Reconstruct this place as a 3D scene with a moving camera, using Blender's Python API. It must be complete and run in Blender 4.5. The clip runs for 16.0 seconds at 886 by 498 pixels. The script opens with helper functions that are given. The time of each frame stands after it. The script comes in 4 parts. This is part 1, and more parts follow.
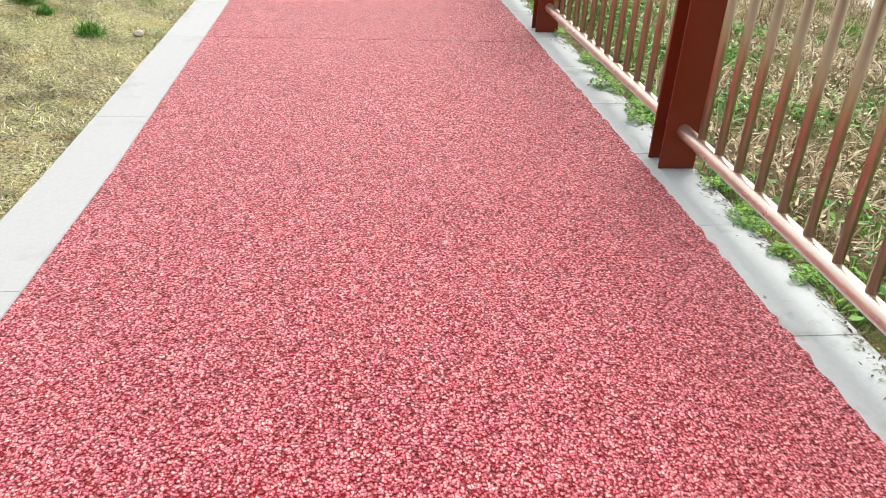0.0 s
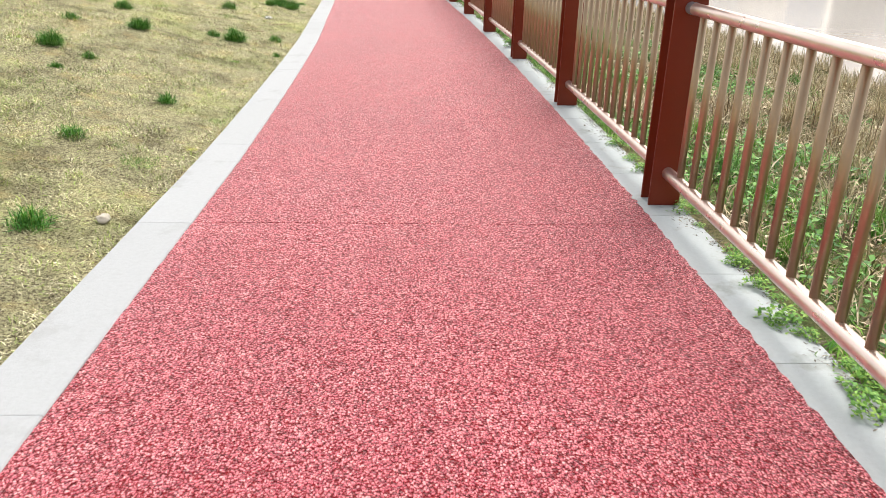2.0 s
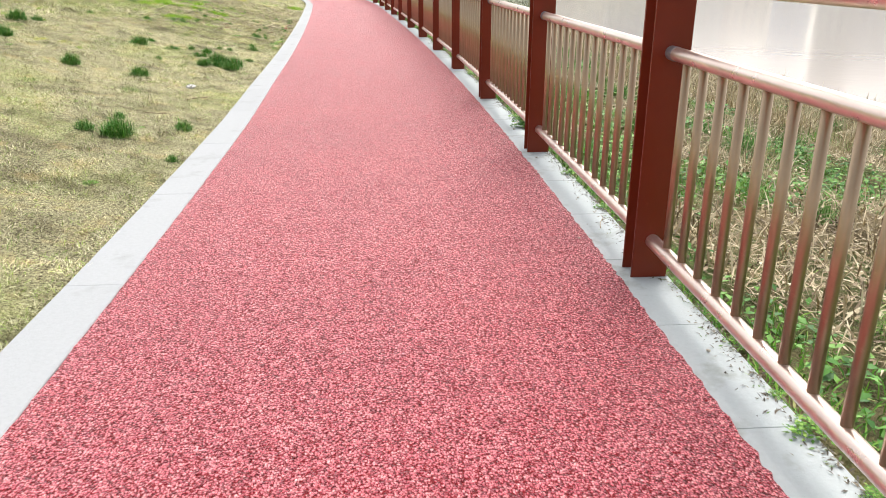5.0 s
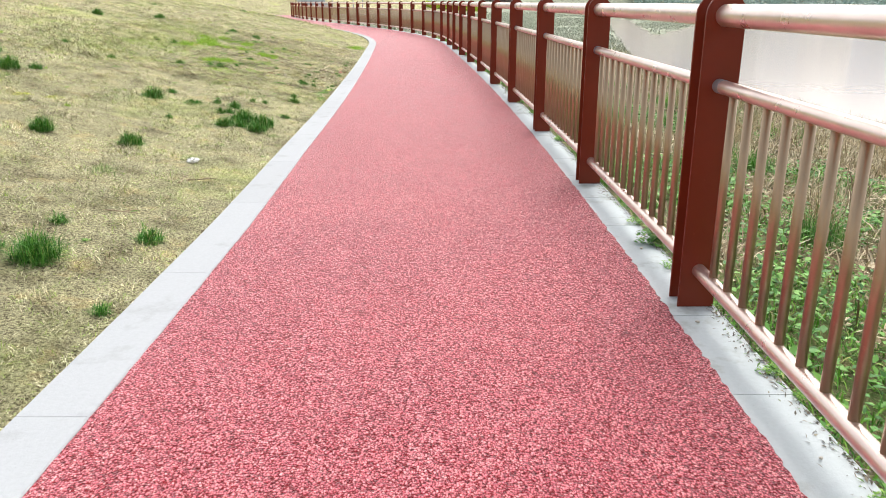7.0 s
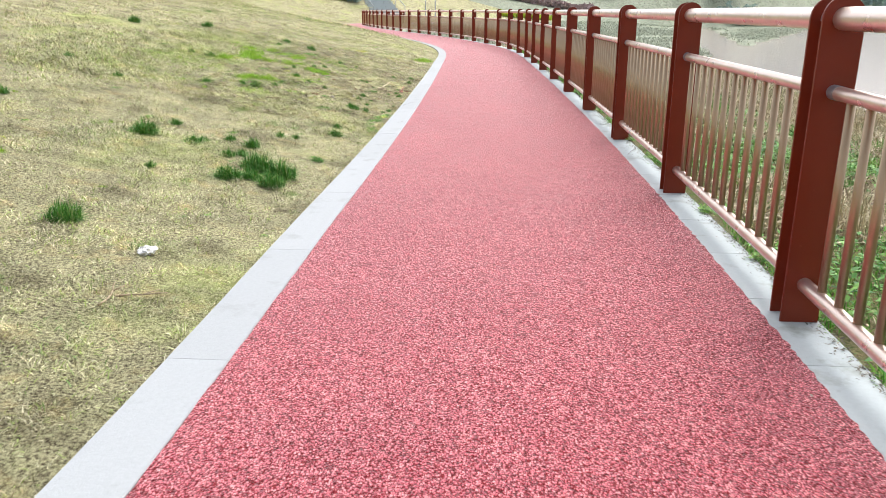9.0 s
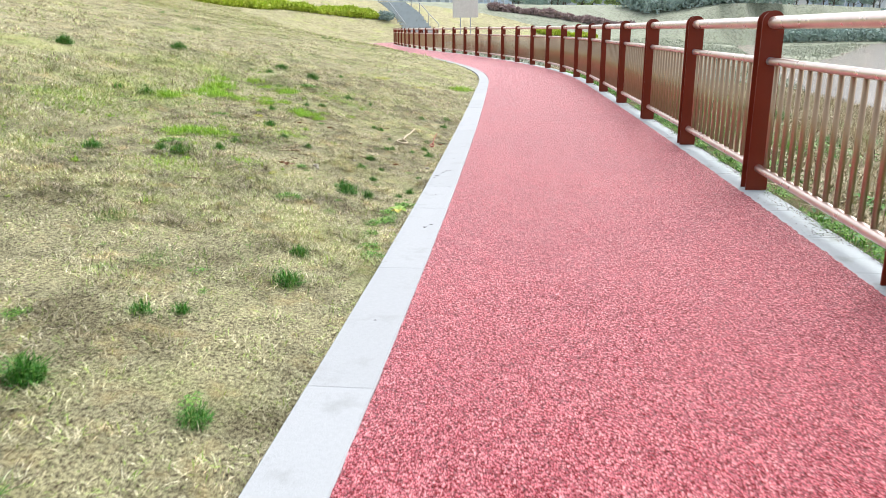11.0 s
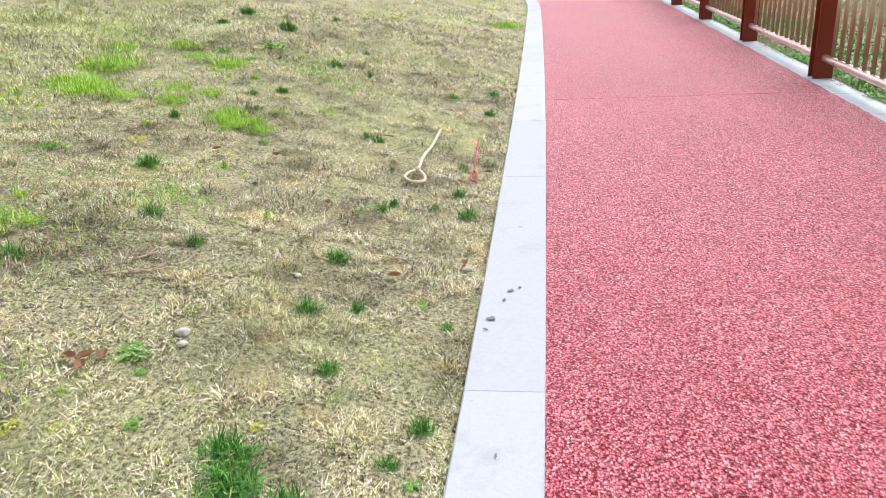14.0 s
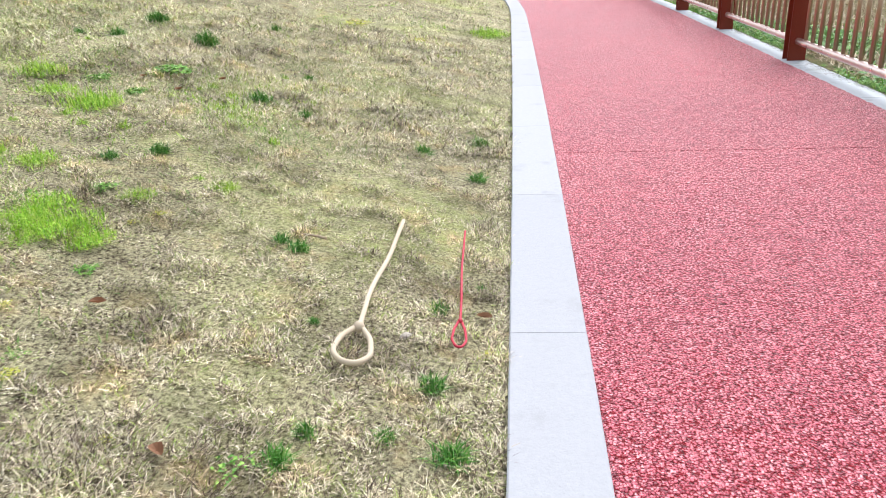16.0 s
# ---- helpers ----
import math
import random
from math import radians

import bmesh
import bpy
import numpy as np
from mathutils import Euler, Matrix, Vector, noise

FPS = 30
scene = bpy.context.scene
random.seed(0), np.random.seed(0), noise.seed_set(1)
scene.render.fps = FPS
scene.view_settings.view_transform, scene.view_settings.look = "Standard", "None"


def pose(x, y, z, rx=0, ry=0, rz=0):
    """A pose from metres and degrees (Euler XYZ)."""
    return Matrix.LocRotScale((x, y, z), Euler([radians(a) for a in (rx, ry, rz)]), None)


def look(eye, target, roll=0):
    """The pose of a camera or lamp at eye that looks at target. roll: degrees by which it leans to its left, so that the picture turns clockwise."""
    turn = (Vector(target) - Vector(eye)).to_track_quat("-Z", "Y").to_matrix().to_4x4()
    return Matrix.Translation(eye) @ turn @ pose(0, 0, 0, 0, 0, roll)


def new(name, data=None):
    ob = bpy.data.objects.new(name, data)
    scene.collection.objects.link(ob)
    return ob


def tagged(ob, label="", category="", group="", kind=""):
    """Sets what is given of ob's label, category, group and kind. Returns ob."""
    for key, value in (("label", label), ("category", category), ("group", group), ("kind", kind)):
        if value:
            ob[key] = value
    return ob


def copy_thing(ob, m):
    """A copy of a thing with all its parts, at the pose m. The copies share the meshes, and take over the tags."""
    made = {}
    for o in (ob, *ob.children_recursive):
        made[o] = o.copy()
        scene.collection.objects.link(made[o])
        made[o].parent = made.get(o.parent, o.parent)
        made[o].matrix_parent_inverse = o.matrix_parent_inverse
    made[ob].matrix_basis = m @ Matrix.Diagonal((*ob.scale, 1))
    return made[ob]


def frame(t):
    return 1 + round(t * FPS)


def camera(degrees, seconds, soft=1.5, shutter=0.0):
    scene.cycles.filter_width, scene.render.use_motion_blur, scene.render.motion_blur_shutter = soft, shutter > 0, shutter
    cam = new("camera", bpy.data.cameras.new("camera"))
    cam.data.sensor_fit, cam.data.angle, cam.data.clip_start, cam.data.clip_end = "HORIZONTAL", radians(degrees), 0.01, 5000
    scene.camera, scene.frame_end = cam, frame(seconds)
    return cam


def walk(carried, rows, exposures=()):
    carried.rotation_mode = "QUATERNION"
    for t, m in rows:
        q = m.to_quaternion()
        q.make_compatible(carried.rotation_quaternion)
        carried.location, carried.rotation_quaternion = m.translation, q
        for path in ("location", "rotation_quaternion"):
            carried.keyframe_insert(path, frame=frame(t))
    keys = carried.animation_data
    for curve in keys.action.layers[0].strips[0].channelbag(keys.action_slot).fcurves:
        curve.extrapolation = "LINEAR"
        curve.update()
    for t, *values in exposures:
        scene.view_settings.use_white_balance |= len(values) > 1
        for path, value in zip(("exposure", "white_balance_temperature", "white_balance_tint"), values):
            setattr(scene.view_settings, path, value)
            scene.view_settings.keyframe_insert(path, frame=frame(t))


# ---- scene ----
cam = camera(60.1, 16.0, 0.8, 0.12)
PATH = [
    (0, (0.06, -0.118, 1.230), (0.302, 1.614, 0.260), 3.1),
    (0.5, (0.165, 0.224, 1.232), (0.270, 1.989, 0.298), 1.9),
    (1, (0.08, 0.689, 1.231), (0.17, 2.488, 0.362), 1.5),
    (1.5, (0.113, 1.109, 1.244), (0.194, 2.936, 0.435), 1.6),
    (2, (0.137, 1.551, 1.238), (0.238, 3.396, 0.474), 1.6),
    (2.5, (0.138, 2.029, 1.251), (0.27, 3.884, 0.515), 1.4),
    (3, (0.17, 2.507, 1.242), (0.33, 4.366, 0.523), 1.2),
    (3.2, (0.171, 2.721, 1.244), (0.332, 4.578, 0.518), 0.8),
    (5.3, (0.325, 4.848, 1.266), (0.429, 6.725, 0.581), -0.0),
    (5.5, (0.323, 5.084, 1.24), (0.393, 6.964, 0.561), -0.4),
    (6, (0.323, 5.665, 1.25), (0.353, 7.551, 0.584), -0.4),
    (6.5, (0.356, 6.224, 1.238), (0.35, 8.119, 0.597), -0.3),
    (7, (0.322, 6.787, 1.268), (0.283, 8.69, 0.654), 0.0),
    (7.5, (0.341, 7.293, 1.262), (0.241, 9.205, 0.684), 0.9),
    (8, (0.277, 7.846, 1.262), (0.108, 9.758, 0.699), 0.8),
    (8.2, (0.254, 8.072, 1.273), (0.066, 9.983, 0.711), 0.8),
    (10.3, (-0.245, 11.763, 1.181), (-0.486, 13.635, 0.519), -0.9),
    (10.5, (-0.324, 12.239, 1.187), (-0.566, 14.118, 0.549), -1.3),
    (11, (-0.551, 13.47, 1.181), (-0.848, 15.369, 0.63), -0.3),
    (11.5, (-0.747, 14.583, 1.191), (-1.009, 16.489, 0.645), -2.3),
    (12, (-0.974, 15.459, 1.222), (-1.293, 17.357, 0.679), -2.5),
    (12.5, (-1.057, 16.038, 1.22), (-1.436, 17.911, 0.632), -2.0),
    (13, (-1.152, 16.45, 1.202), (-1.5, 18.296, 0.515), -3.7),
    (13.5, (-1.204, 16.892, 1.209), (-1.501, 18.713, 0.438), -4.6),
    (14, (-1.221, 17.356, 1.231), (-1.614, 19.169, 0.483), -3.3),
    (14.5, (-1.306, 17.86, 1.246), (-1.741, 19.677, 0.531), -2.4),
    (15, (-1.366, 18.357, 1.218), (-1.868, 20.165, 0.527), -2.3),
    (15.5, (-1.487, 18.826, 1.178), (-1.937, 20.639, 0.464), -2.8),
    (16, (-1.563, 19.277, 1.16), (-1.886, 21.099, 0.403), -2.6),
]

walk(cam, [(t, look(eye, target, roll)) for t, eye, target, roll in PATH], ((0, 0.84, 6950, 10), (3, 0.84, 6850, 10), (6, 0.83, 6700, 10), (8, 0.82, 6540, 10), (12, 0.83, 6280, 11), (14, 0.88, 6200, 14), (16, 0.88, 6170, 15)))

# ---- light: hazy white sky, a soft veiled sun ahead of the walker ----
SUN_AZ, SUN_EL = 20.0, 52.0  # degrees clockwise from +y, degrees up
world = bpy.data.worlds.new("hazy_sky")
scene.world = world
world.use_nodes = True
wn, wl = world.node_tree.nodes, world.node_tree.links
sky = wn.new("ShaderNodeTexSky")
sky.sky_type = "NISHITA"
sky.sun_disc = False
sky.sun_elevation, sky.sun_rotation = radians(SUN_EL), radians(SUN_AZ)
sky.air_density, sky.dust_density, sky.ozone_density = 1.0, 4.0, 1.0
pale = wn.new("ShaderNodeHueSaturation")
pale.inputs["Saturation"].default_value = 0.3
wl.new(sky.outputs[0], pale.inputs["Color"])
wl.new(pale.outputs[0], wn["Background"].inputs[0])
wn["Background"].inputs[1].default_value = 0.15
sun_data = bpy.data.lights.new("sun", "SUN")
sun_data.energy, sun_data.angle, sun_data.color = 1.0, radians(32), (1.0, 0.97, 0.93)
sun = new("sun", sun_data)
sun.matrix_world = look((0, 0, 60), (-60 * math.sin(radians(SUN_AZ)) / math.tan(radians(SUN_EL)), -60 * math.cos(radians(SUN_AZ)) / math.tan(radians(SUN_EL)), 0))


# ---- materials ----
class Nodes:
    """Small builder of node materials."""

    def __init__(self, name, rough=0.7, metal=0.0, spec=0.5):
        self.m = bpy.data.materials.new(name)
        self.m.use_nodes = True
        self.t = self.m.node_tree
        self.p = self.t.nodes["Principled BSDF"]
        self.p.inputs["Roughness"].default_value = rough
        self.p.inputs["Metallic"].default_value = metal
        self.p.inputs["Specular IOR Level"].default_value = spec
        self.co = self.node("ShaderNodeTexCoord").outputs["Object"]

    def node(self, kind, **inputs):
        n = self.t.nodes.new(kind)
        for k, v in inputs.items():
            n.inputs[k].default_value = v
        return n

    def link(self, a, b):
        self.t.links.new(a, b)

    def noise(self, scale, detail=4.0, rough=0.55):
        n = self.node("ShaderNodeTexNoise", Scale=scale, Detail=detail, Roughness=rough)
        self.link(self.co, n.inputs["Vector"])
        return n.outputs["Fac"]

    def voronoi(self, scale, feature="F1"):
        n = self.node("ShaderNodeTexVoronoi", Scale=scale)
        n.feature = feature
        self.link(self.co, n.inputs["Vector"])
        return n

    def warp(self, scale, amount):
        """Object coordinates pushed about by a fine noise, so that cells lose their even shape."""
        n = self.node("ShaderNodeTexNoise", Scale=scale, Detail=2.0)
        self.link(self.co, n.inputs["Vector"])
        m = self.t.nodes.new("ShaderNodeVectorMath")
        m.operation = "MULTIPLY_ADD"
        self.link(n.outputs["Color"], m.inputs[0])
        m.inputs[1].default_value = (amount, amount, amount)
        self.link(self.co, m.inputs[2])
        self.co = m.outputs[0]
        return self

    def ramp(self, fac, *stops):
        n = self.t.nodes.new("ShaderNodeValToRGB")
        while len(n.color_ramp.elements) < len(stops):
            n.color_ramp.elements.new(0.5)
        for e, (at_, c) in zip(n.color_ramp.elements, stops):
            e.position, e.color = at_, (*c, 1)
        self.link(fac, n.inputs[0])
        return n.outputs[0]

    def mix(self, fac, a, b, mode="MIX"):
        n = self.t.nodes.new("ShaderNodeMix")
        n.data_type, n.blend_type = "RGBA", mode
        for s, v in ((n.inputs[0], fac), (n.inputs[6], a), (n.inputs[7], b)):
            if isinstance(v, (int, float)):
                s.default_value = v
            elif isinstance(v, tuple):
                s.default_value = (*v, 1)
            else:
                self.link(v, s)
        return n.outputs[2]

    def island(self):
        return self.t.nodes.new("ShaderNodeNewGeometry").outputs["Random Per Island"]

    def rand(self):
        return self.t.nodes.new("ShaderNodeObjectInfo").outputs["Random"]

    def color(self, c):
        if isinstance(c, tuple):
            self.p.inputs["Base Color"].default_value = (*c, 1)
        else:
            self.link(c, self.p.inputs["Base Color"])
        return self

    def bump(self, height, dist=0.003, strength=1.0):
        n = self.node("ShaderNodeBump", Strength=strength, Distance=dist)
        self.link(height, n.inputs["Height"])
        self.link(n.outputs[0], self.p.inputs["Normal"])
        return self

    def rough(self, value):
        self.link(value, self.p.inputs["Roughness"])
        return self


def granule_red():
    n = Nodes("red_rubber_granules", 0.48, 0, 0.38)
    n.p.inputs["Sheen Weight"].default_value = 0.40
    n.p.inputs["Sheen Roughness"].default_value = 0.38
    n.p.inputs["Sheen Tint"].default_value = (1.0, 0.86, 0.84, 1)
    n.warp(95, 0.011)
    v = n.voronoi(138)
    split = n.node("ShaderNodeSeparateColor")
    n.link(v.outputs["Color"], split.inputs[0])
    grain = n.ramp(split.outputs[0], (0.0, (0.21, 0.009, 0.026)), (0.25, (0.45, 0.047, 0.086)), (0.5, (0.67, 0.140, 0.183)), (0.78, (0.85, 0.262, 0.298)), (1.0, (0.95, 0.51, 0.51)))
    gap = n.ramp(v.outputs["Distance"], (0.40, (1.22, 1.22, 1.22)), (0.63, (0.34, 0.043, 0.070)))
    gloss = n.ramp(v.outputs["Distance"], (0.34, (0.75, 0.75, 0.75)), (0.60, (0.05, 0.05, 0.05)))
    n.link(gloss, n.p.inputs["Specular IOR Level"])
    c = n.mix(1.0, grain, gap, "MULTIPLY")
    wear = n.ramp(n.noise(0.8, 5), (0.38, (0.95, 0.93, 0.95)), (0.62, (1.04, 1.03, 1.02)))
    c = n.mix(1.0, c, wear, "MULTIPLY")
    blot = n.ramp(n.noise(9, 4), (0.4, (0.95, 0.92, 0.94)), (0.6, (1.04, 1.04, 1.04)))
    n.color(n.mix(1.0, c, blot, "MULTIPLY"))
    flip = n.ramp(v.outputs["Distance"], (0.0, (1, 1, 1)), (0.9, (0, 0, 0)))
    return n.bump(flip, 0.006, 1.0).m


def concrete(name, base, dirt, amount):
    n = Nodes(name, 0.85, 0, 0.3)
    fine = n.ramp(n.noise(60, 6), (0.3, tuple(c * 0.93 for c in base)), (0.7, base))
    c = n.mix(1.0, fine, n.ramp(n.rand(), (0, (0.94, 0.94, 0.94)), (1, (1, 1, 1))), "MULTIPLY")
    stain = n.ramp(n.noise(3.5, 7, 0.65), (amount, (0, 0, 0)), (amount + 0.16, (1, 1, 1)))
    c = n.mix(stain, c, dirt)
    pores = n.ramp(n.voronoi(55).outputs["Distance"], (0.03, (0.55, 0.56, 0.55)), (0.1, (1, 1, 1)))
    return n.color(n.mix(0.5, c, n.mix(1.0, c, pores, "MULTIPLY"))).bump(n.noise(140, 5), 0.002, 0.6).m


def painted(name, base, rough, metal=0.0, spec=0.5, worn=0.25):
    n = Nodes(name, rough, metal, spec)
    c = n.mix(n.noise(5, 5), tuple(x * 0.8 for x in base), tuple(min(1, x * 1.15) for x in base))
    scuff = n.ramp(n.noise(38, 6, 0.7), (0.62, (0, 0, 0)), (0.74, (1, 1, 1)))
    c = n.mix(n.mix(1 - worn, scuff, (0, 0, 0)), c, tuple(min(1, x * 1.8 + 0.04) for x in base))
    n.color(c).bump(n.noise(160, 3), 0.0006, 0.5)
    return n.rough(n.ramp(n.noise(12, 4), (0.3, (rough * 0.8,) * 3), (0.7, (rough * 1.25,) * 3))).m


def soil(name, dry, green, earth, g0, g1):
    n = Nodes(name, 0.95, 0, 0.15)
    c = n.mix(n.ramp(n.noise(70, 8, 0.8), (0.41, (0, 0, 0)), (0.55, (1, 1, 1))), earth, dry)
    patch = n.ramp(n.noise(0.55, 6, 0.6), (g0, (0, 0, 0)), (g1, (1, 1, 1)))
    c = n.mix(n.mix(1.0, patch, n.ramp(n.noise(14, 5, 0.7), (0.3, (0.1,) * 3), (0.7, (1, 1, 1))), "MULTIPLY"), c, green)
    c = n.mix(1.0, c, n.ramp(n.noise(0.12, 4), (0.35, (0.85, 0.85, 0.82)), (0.65, (1.08, 1.06, 1.05))), "MULTIPLY")
    c = n.mix(1.0, c, n.ramp(n.noise(2.6, 5, 0.65), (0.36, (0.70, 0.68, 0.64)), (0.48, (1.08, 1.08, 1.05)), (0.63, (1.34, 1.33, 1.26))), "MULTIPLY")
    ochre = n.ramp(n.noise(4.3, 5, 0.7), (0.54, (0, 0, 0)), (0.68, (0.45, 0.45, 0.45)))
    c = n.mix(ochre, c, tuple(v * k for v, k in zip(dry, (1.15, 0.93, 0.7))))
    return n.color(c).bump(n.noise(70, 8, 0.7), 0.03, 1.0).m


def blade(name, stops, patch_color=None, scale=0.55, g0=0.5, g1=0.64, rough=0.6):
    n = Nodes(name, rough, 0, 0.3)
    c = n.ramp(n.island(), *stops)
    if patch_color:
        patch = n.ramp(n.noise(scale, 6, 0.6), (g0, (0, 0, 0)), (g1, (1, 1, 1)))
        c = n.mix(n.mix(0.62, patch, (0, 0, 0)), c, patch_color)
        mats = n.ramp(n.noise(2.6, 5, 0.65), (0.36, (0.68, 0.65, 0.61)), (0.48, (1.10, 1.09, 1.06)), (0.63, (1.40, 1.38, 1.31)))
        ochre = n.ramp(n.noise(4.3, 5, 0.7), (0.54, (1, 1, 1)), (0.68, (1.12, 0.97, 0.78)))
        c = n.mix(1.0, c, ochre, "MULTIPLY")
        c = n.mix(1.0, c, mats, "MULTIPLY")
    n.color(c)
    n.p.inputs["Subsurface Weight"].default_value = 0.0
    return n.m


RED = granule_red()
KERB = concrete("pale_concrete", (0.445, 0.468, 0.485), (0.345, 0.358, 0.365), 0.57)
STRIP = concrete("weathered_concrete", (0.53, 0.58, 0.59), (0.31, 0.33, 0.30), 0.56)
DARKBASE = Nodes("dark_joint_bed", 0.95).color((0.05, 0.035, 0.035)).m
PLATE = painted("red_brown_paint", (0.185, 0.026, 0.009), 0.42, 0.0, 0.3)
TUBE = painted("bronze_brown_tube", (0.42, 0.312, 0.205), 0.35, 0.82)
RAIL = painted("pink_brown_rail", (0.80, 0.66, 0.59), 0.32, 0.85, 0.5, 0.06)
STEEL = painted("grey_steel", (0.42, 0.46, 0.52), 0.4, 0.7)
LAWN = soil("dry_lawn_soil", (0.56, 0.54, 0.335), (0.38, 0.45, 0.15), (0.085, 0.063, 0.042), 0.52, 0.68)
BANK = soil("bank_soil", (0.27, 0.22, 0.13), (0.07, 0.16, 0.03), (0.09, 0.07, 0.04), 0.38, 0.56)
# Far ground: the grey-green cast of haze is put into its colour.
MEADOW = soil("haze_toned_meadow", (0.33, 0.36, 0.29), (0.24, 0.31, 0.21), (0.28, 0.31, 0.26), 0.48, 0.72)
STRAW = blade("straw_blades", ((0.0, (0.11, 0.08, 0.045)), (0.22, (0.35, 0.31, 0.205)), (0.5, (0.68, 0.63, 0.435)), (0.74, (0.96, 0.93, 0.69)), (0.78, (0.26, 0.40, 0.09)), (1.0, (0.44, 0.56, 0.14))), (0.41, 0.51, 0.14), 0.55, 0.46, 0.64)
STRAW_DRY = blade("bleached_straw_blades", ((0.0, (0.055, 0.038, 0.028)), (0.28, (0.20, 0.152, 0.105)), (0.42, (0.52, 0.455, 0.325)), (0.62, (0.78, 0.705, 0.51)), (0.82, (1.0, 0.945, 0.76)), (0.85, (0.26, 0.38, 0.09)), (1.0, (0.44, 0.53, 0.14))), (0.46, 0.49, 0.18), 0.7, 0.54, 0.70)
GREEN = blade("green_blades", ((0.0, (0.03, 0.13, 0.015)), (0.5, (0.085, 0.29, 0.035)), (0.88, (0.18, 0.43, 0.07)), (1.0, (0.50, 0.46, 0.18))))
FRESH = blade("fresh_grass", ((0.0, (0.12, 0.26, 0.05)), (0.45, (0.26, 0.42, 0.11)), (0.8, (0.42, 0.50, 0.18)), (1.0, (0.66, 0.60, 0.34))))
LIME = blade("lime_leaves", ((0.0, (0.17, 0.42, 0.03)), (0.5, (0.38, 0.66, 0.05)), (0.85, (0.54, 0.74, 0.09)), (1.0, (0.66, 0.62, 0.26))))
WEED = blade("weed_leaves", ((0.0, (0.06, 0.20, 0.03)), (0.5, (0.17, 0.40, 0.05)), (1.0, (0.36, 0.56, 0.11))))
BANK_LEAF = blade("bank_leaves", ((0.0, (0.035, 0.13, 0.025)), (0.5, (0.09, 0.28, 0.04)), (1.0, (0.20, 0.42, 0.08))))
LUSH = blade("lush_bank_grass", ((0.0, (0.045, 0.18, 0.015)), (0.5, (0.12, 0.36, 0.03)), (0.9, (0.25, 0.50, 0.06)), (1.0, (0.55, 0.52, 0.22))))
YELLOW = blade("yellow_leaves", ((0.0, (0.58, 0.56, 0.05)), (0.5, (0.46, 0.56, 0.06)), (1.0, (0.78, 0.70, 0.13))))
REED = blade("dry_reeds", ((0.0, (0.26, 0.20, 0.11)), (0.5, (0.55, 0.46, 0.28)), (1.0, (0.74, 0.65, 0.45))))
LITTER = blade("dry_litter", ((0.0, (0.13, 0.09, 0.05)), (0.35, (0.34, 0.26, 0.15)), (0.7, (0.58, 0.48, 0.30)), (1.0, (0.78, 0.69, 0.49))))
DIRT = blade("soil_crumbs", ((0.0, (0.05, 0.04, 0.03)), (0.5, (0.15, 0.13, 0.10)), (0.85, (0.30, 0.26, 0.19)), (0.9, (0.12, 0.24, 0.05)), (1.0, (0.20, 0.34, 0.08))))
BARK = painted("bark", (0.13, 0.10, 0.08), 0.9)
TWIG = painted("dry_twig", (0.48, 0.38, 0.25), 0.85)
STONE = concrete("pale_stone", (0.55, 0.50, 0.42), (0.3, 0.26, 0.2), 0.55)
LEAFBROWN = painted("fallen_leaf", (0.34, 0.17, 0.08), 0.7)


def water_material():
    n = Nodes("silty_water", 0.15, 0, 0.28)
    n.color(n.mix(n.noise(0.05, 3), (0.385, 0.322, 0.28), (0.425, 0.358, 0.312)))
    return n.bump(n.noise(1.6, 3), 0.01, 0.5).m


WATER = water_material()

# ---- the line of the path: arc length s along the foot of the railing, offset to the left ----
SPACING, PLATE_GAP, PLATE_W = 2.39, 0.12, 0.155
HEADS = ((-40, -2.5), (-12, -1.6), (0, 0.27), (7, 2.15), (14, 3.68), (20, 4.35), (26, 4.7), (31, 10.0), (36, 15.6), (41, 18.2), (46, 20.2), (52, 22.5), (60, 19.5), (68, 18.0), (76, 16.0), (79, 8), (84, -18), (90, -38), (130, -38))
DS, S0, S1 = 0.1, -40.0, 128.0
SS = np.arange(S0, S1 + DS / 2, DS)
HH = np.radians(np.interp(SS, [h[0] for h in HEADS], [h[1] for h in HEADS]))
LX = np.concatenate(([0], np.cumsum(-DS * np.sin(HH[:-1]))))
LY = np.concatenate(([0], np.cumsum(DS * np.cos(HH[:-1]))))
I0 = int(round(-S0 / DS))
LX, LY = LX - LX[I0] + 1.361, LY - LY[I0] + 5.147
KERB_W = 0.24
WIDTH_S = (-5, -3.2, -2.4, -0.8, 0.8, 6, 8.5, 30, 36, 45)
WIDTH_O = (2.3, 2.235, 2.207, 2.19, 2.165, 2.168, 2.203, 2.205, 2.26, 2.34)


def kerb_width(s):
    return np.interp(s, (24, 30), (0.24, 0.22))


def heading(s):
    return math.degrees(float(np.interp(s, SS, HH)))


def at(s, off=0.0):
    h = float(np.interp(s, SS, HH))
    return (float(np.interp(s, SS, LX)) - off * math.cos(h), float(np.interp(s, SS, LY)) - off * math.sin(h))


def width(s):
    """Offset of the lawn kerb's inner edge."""
    return float(np.interp(s, WIDTH_S, WIDTH_O))


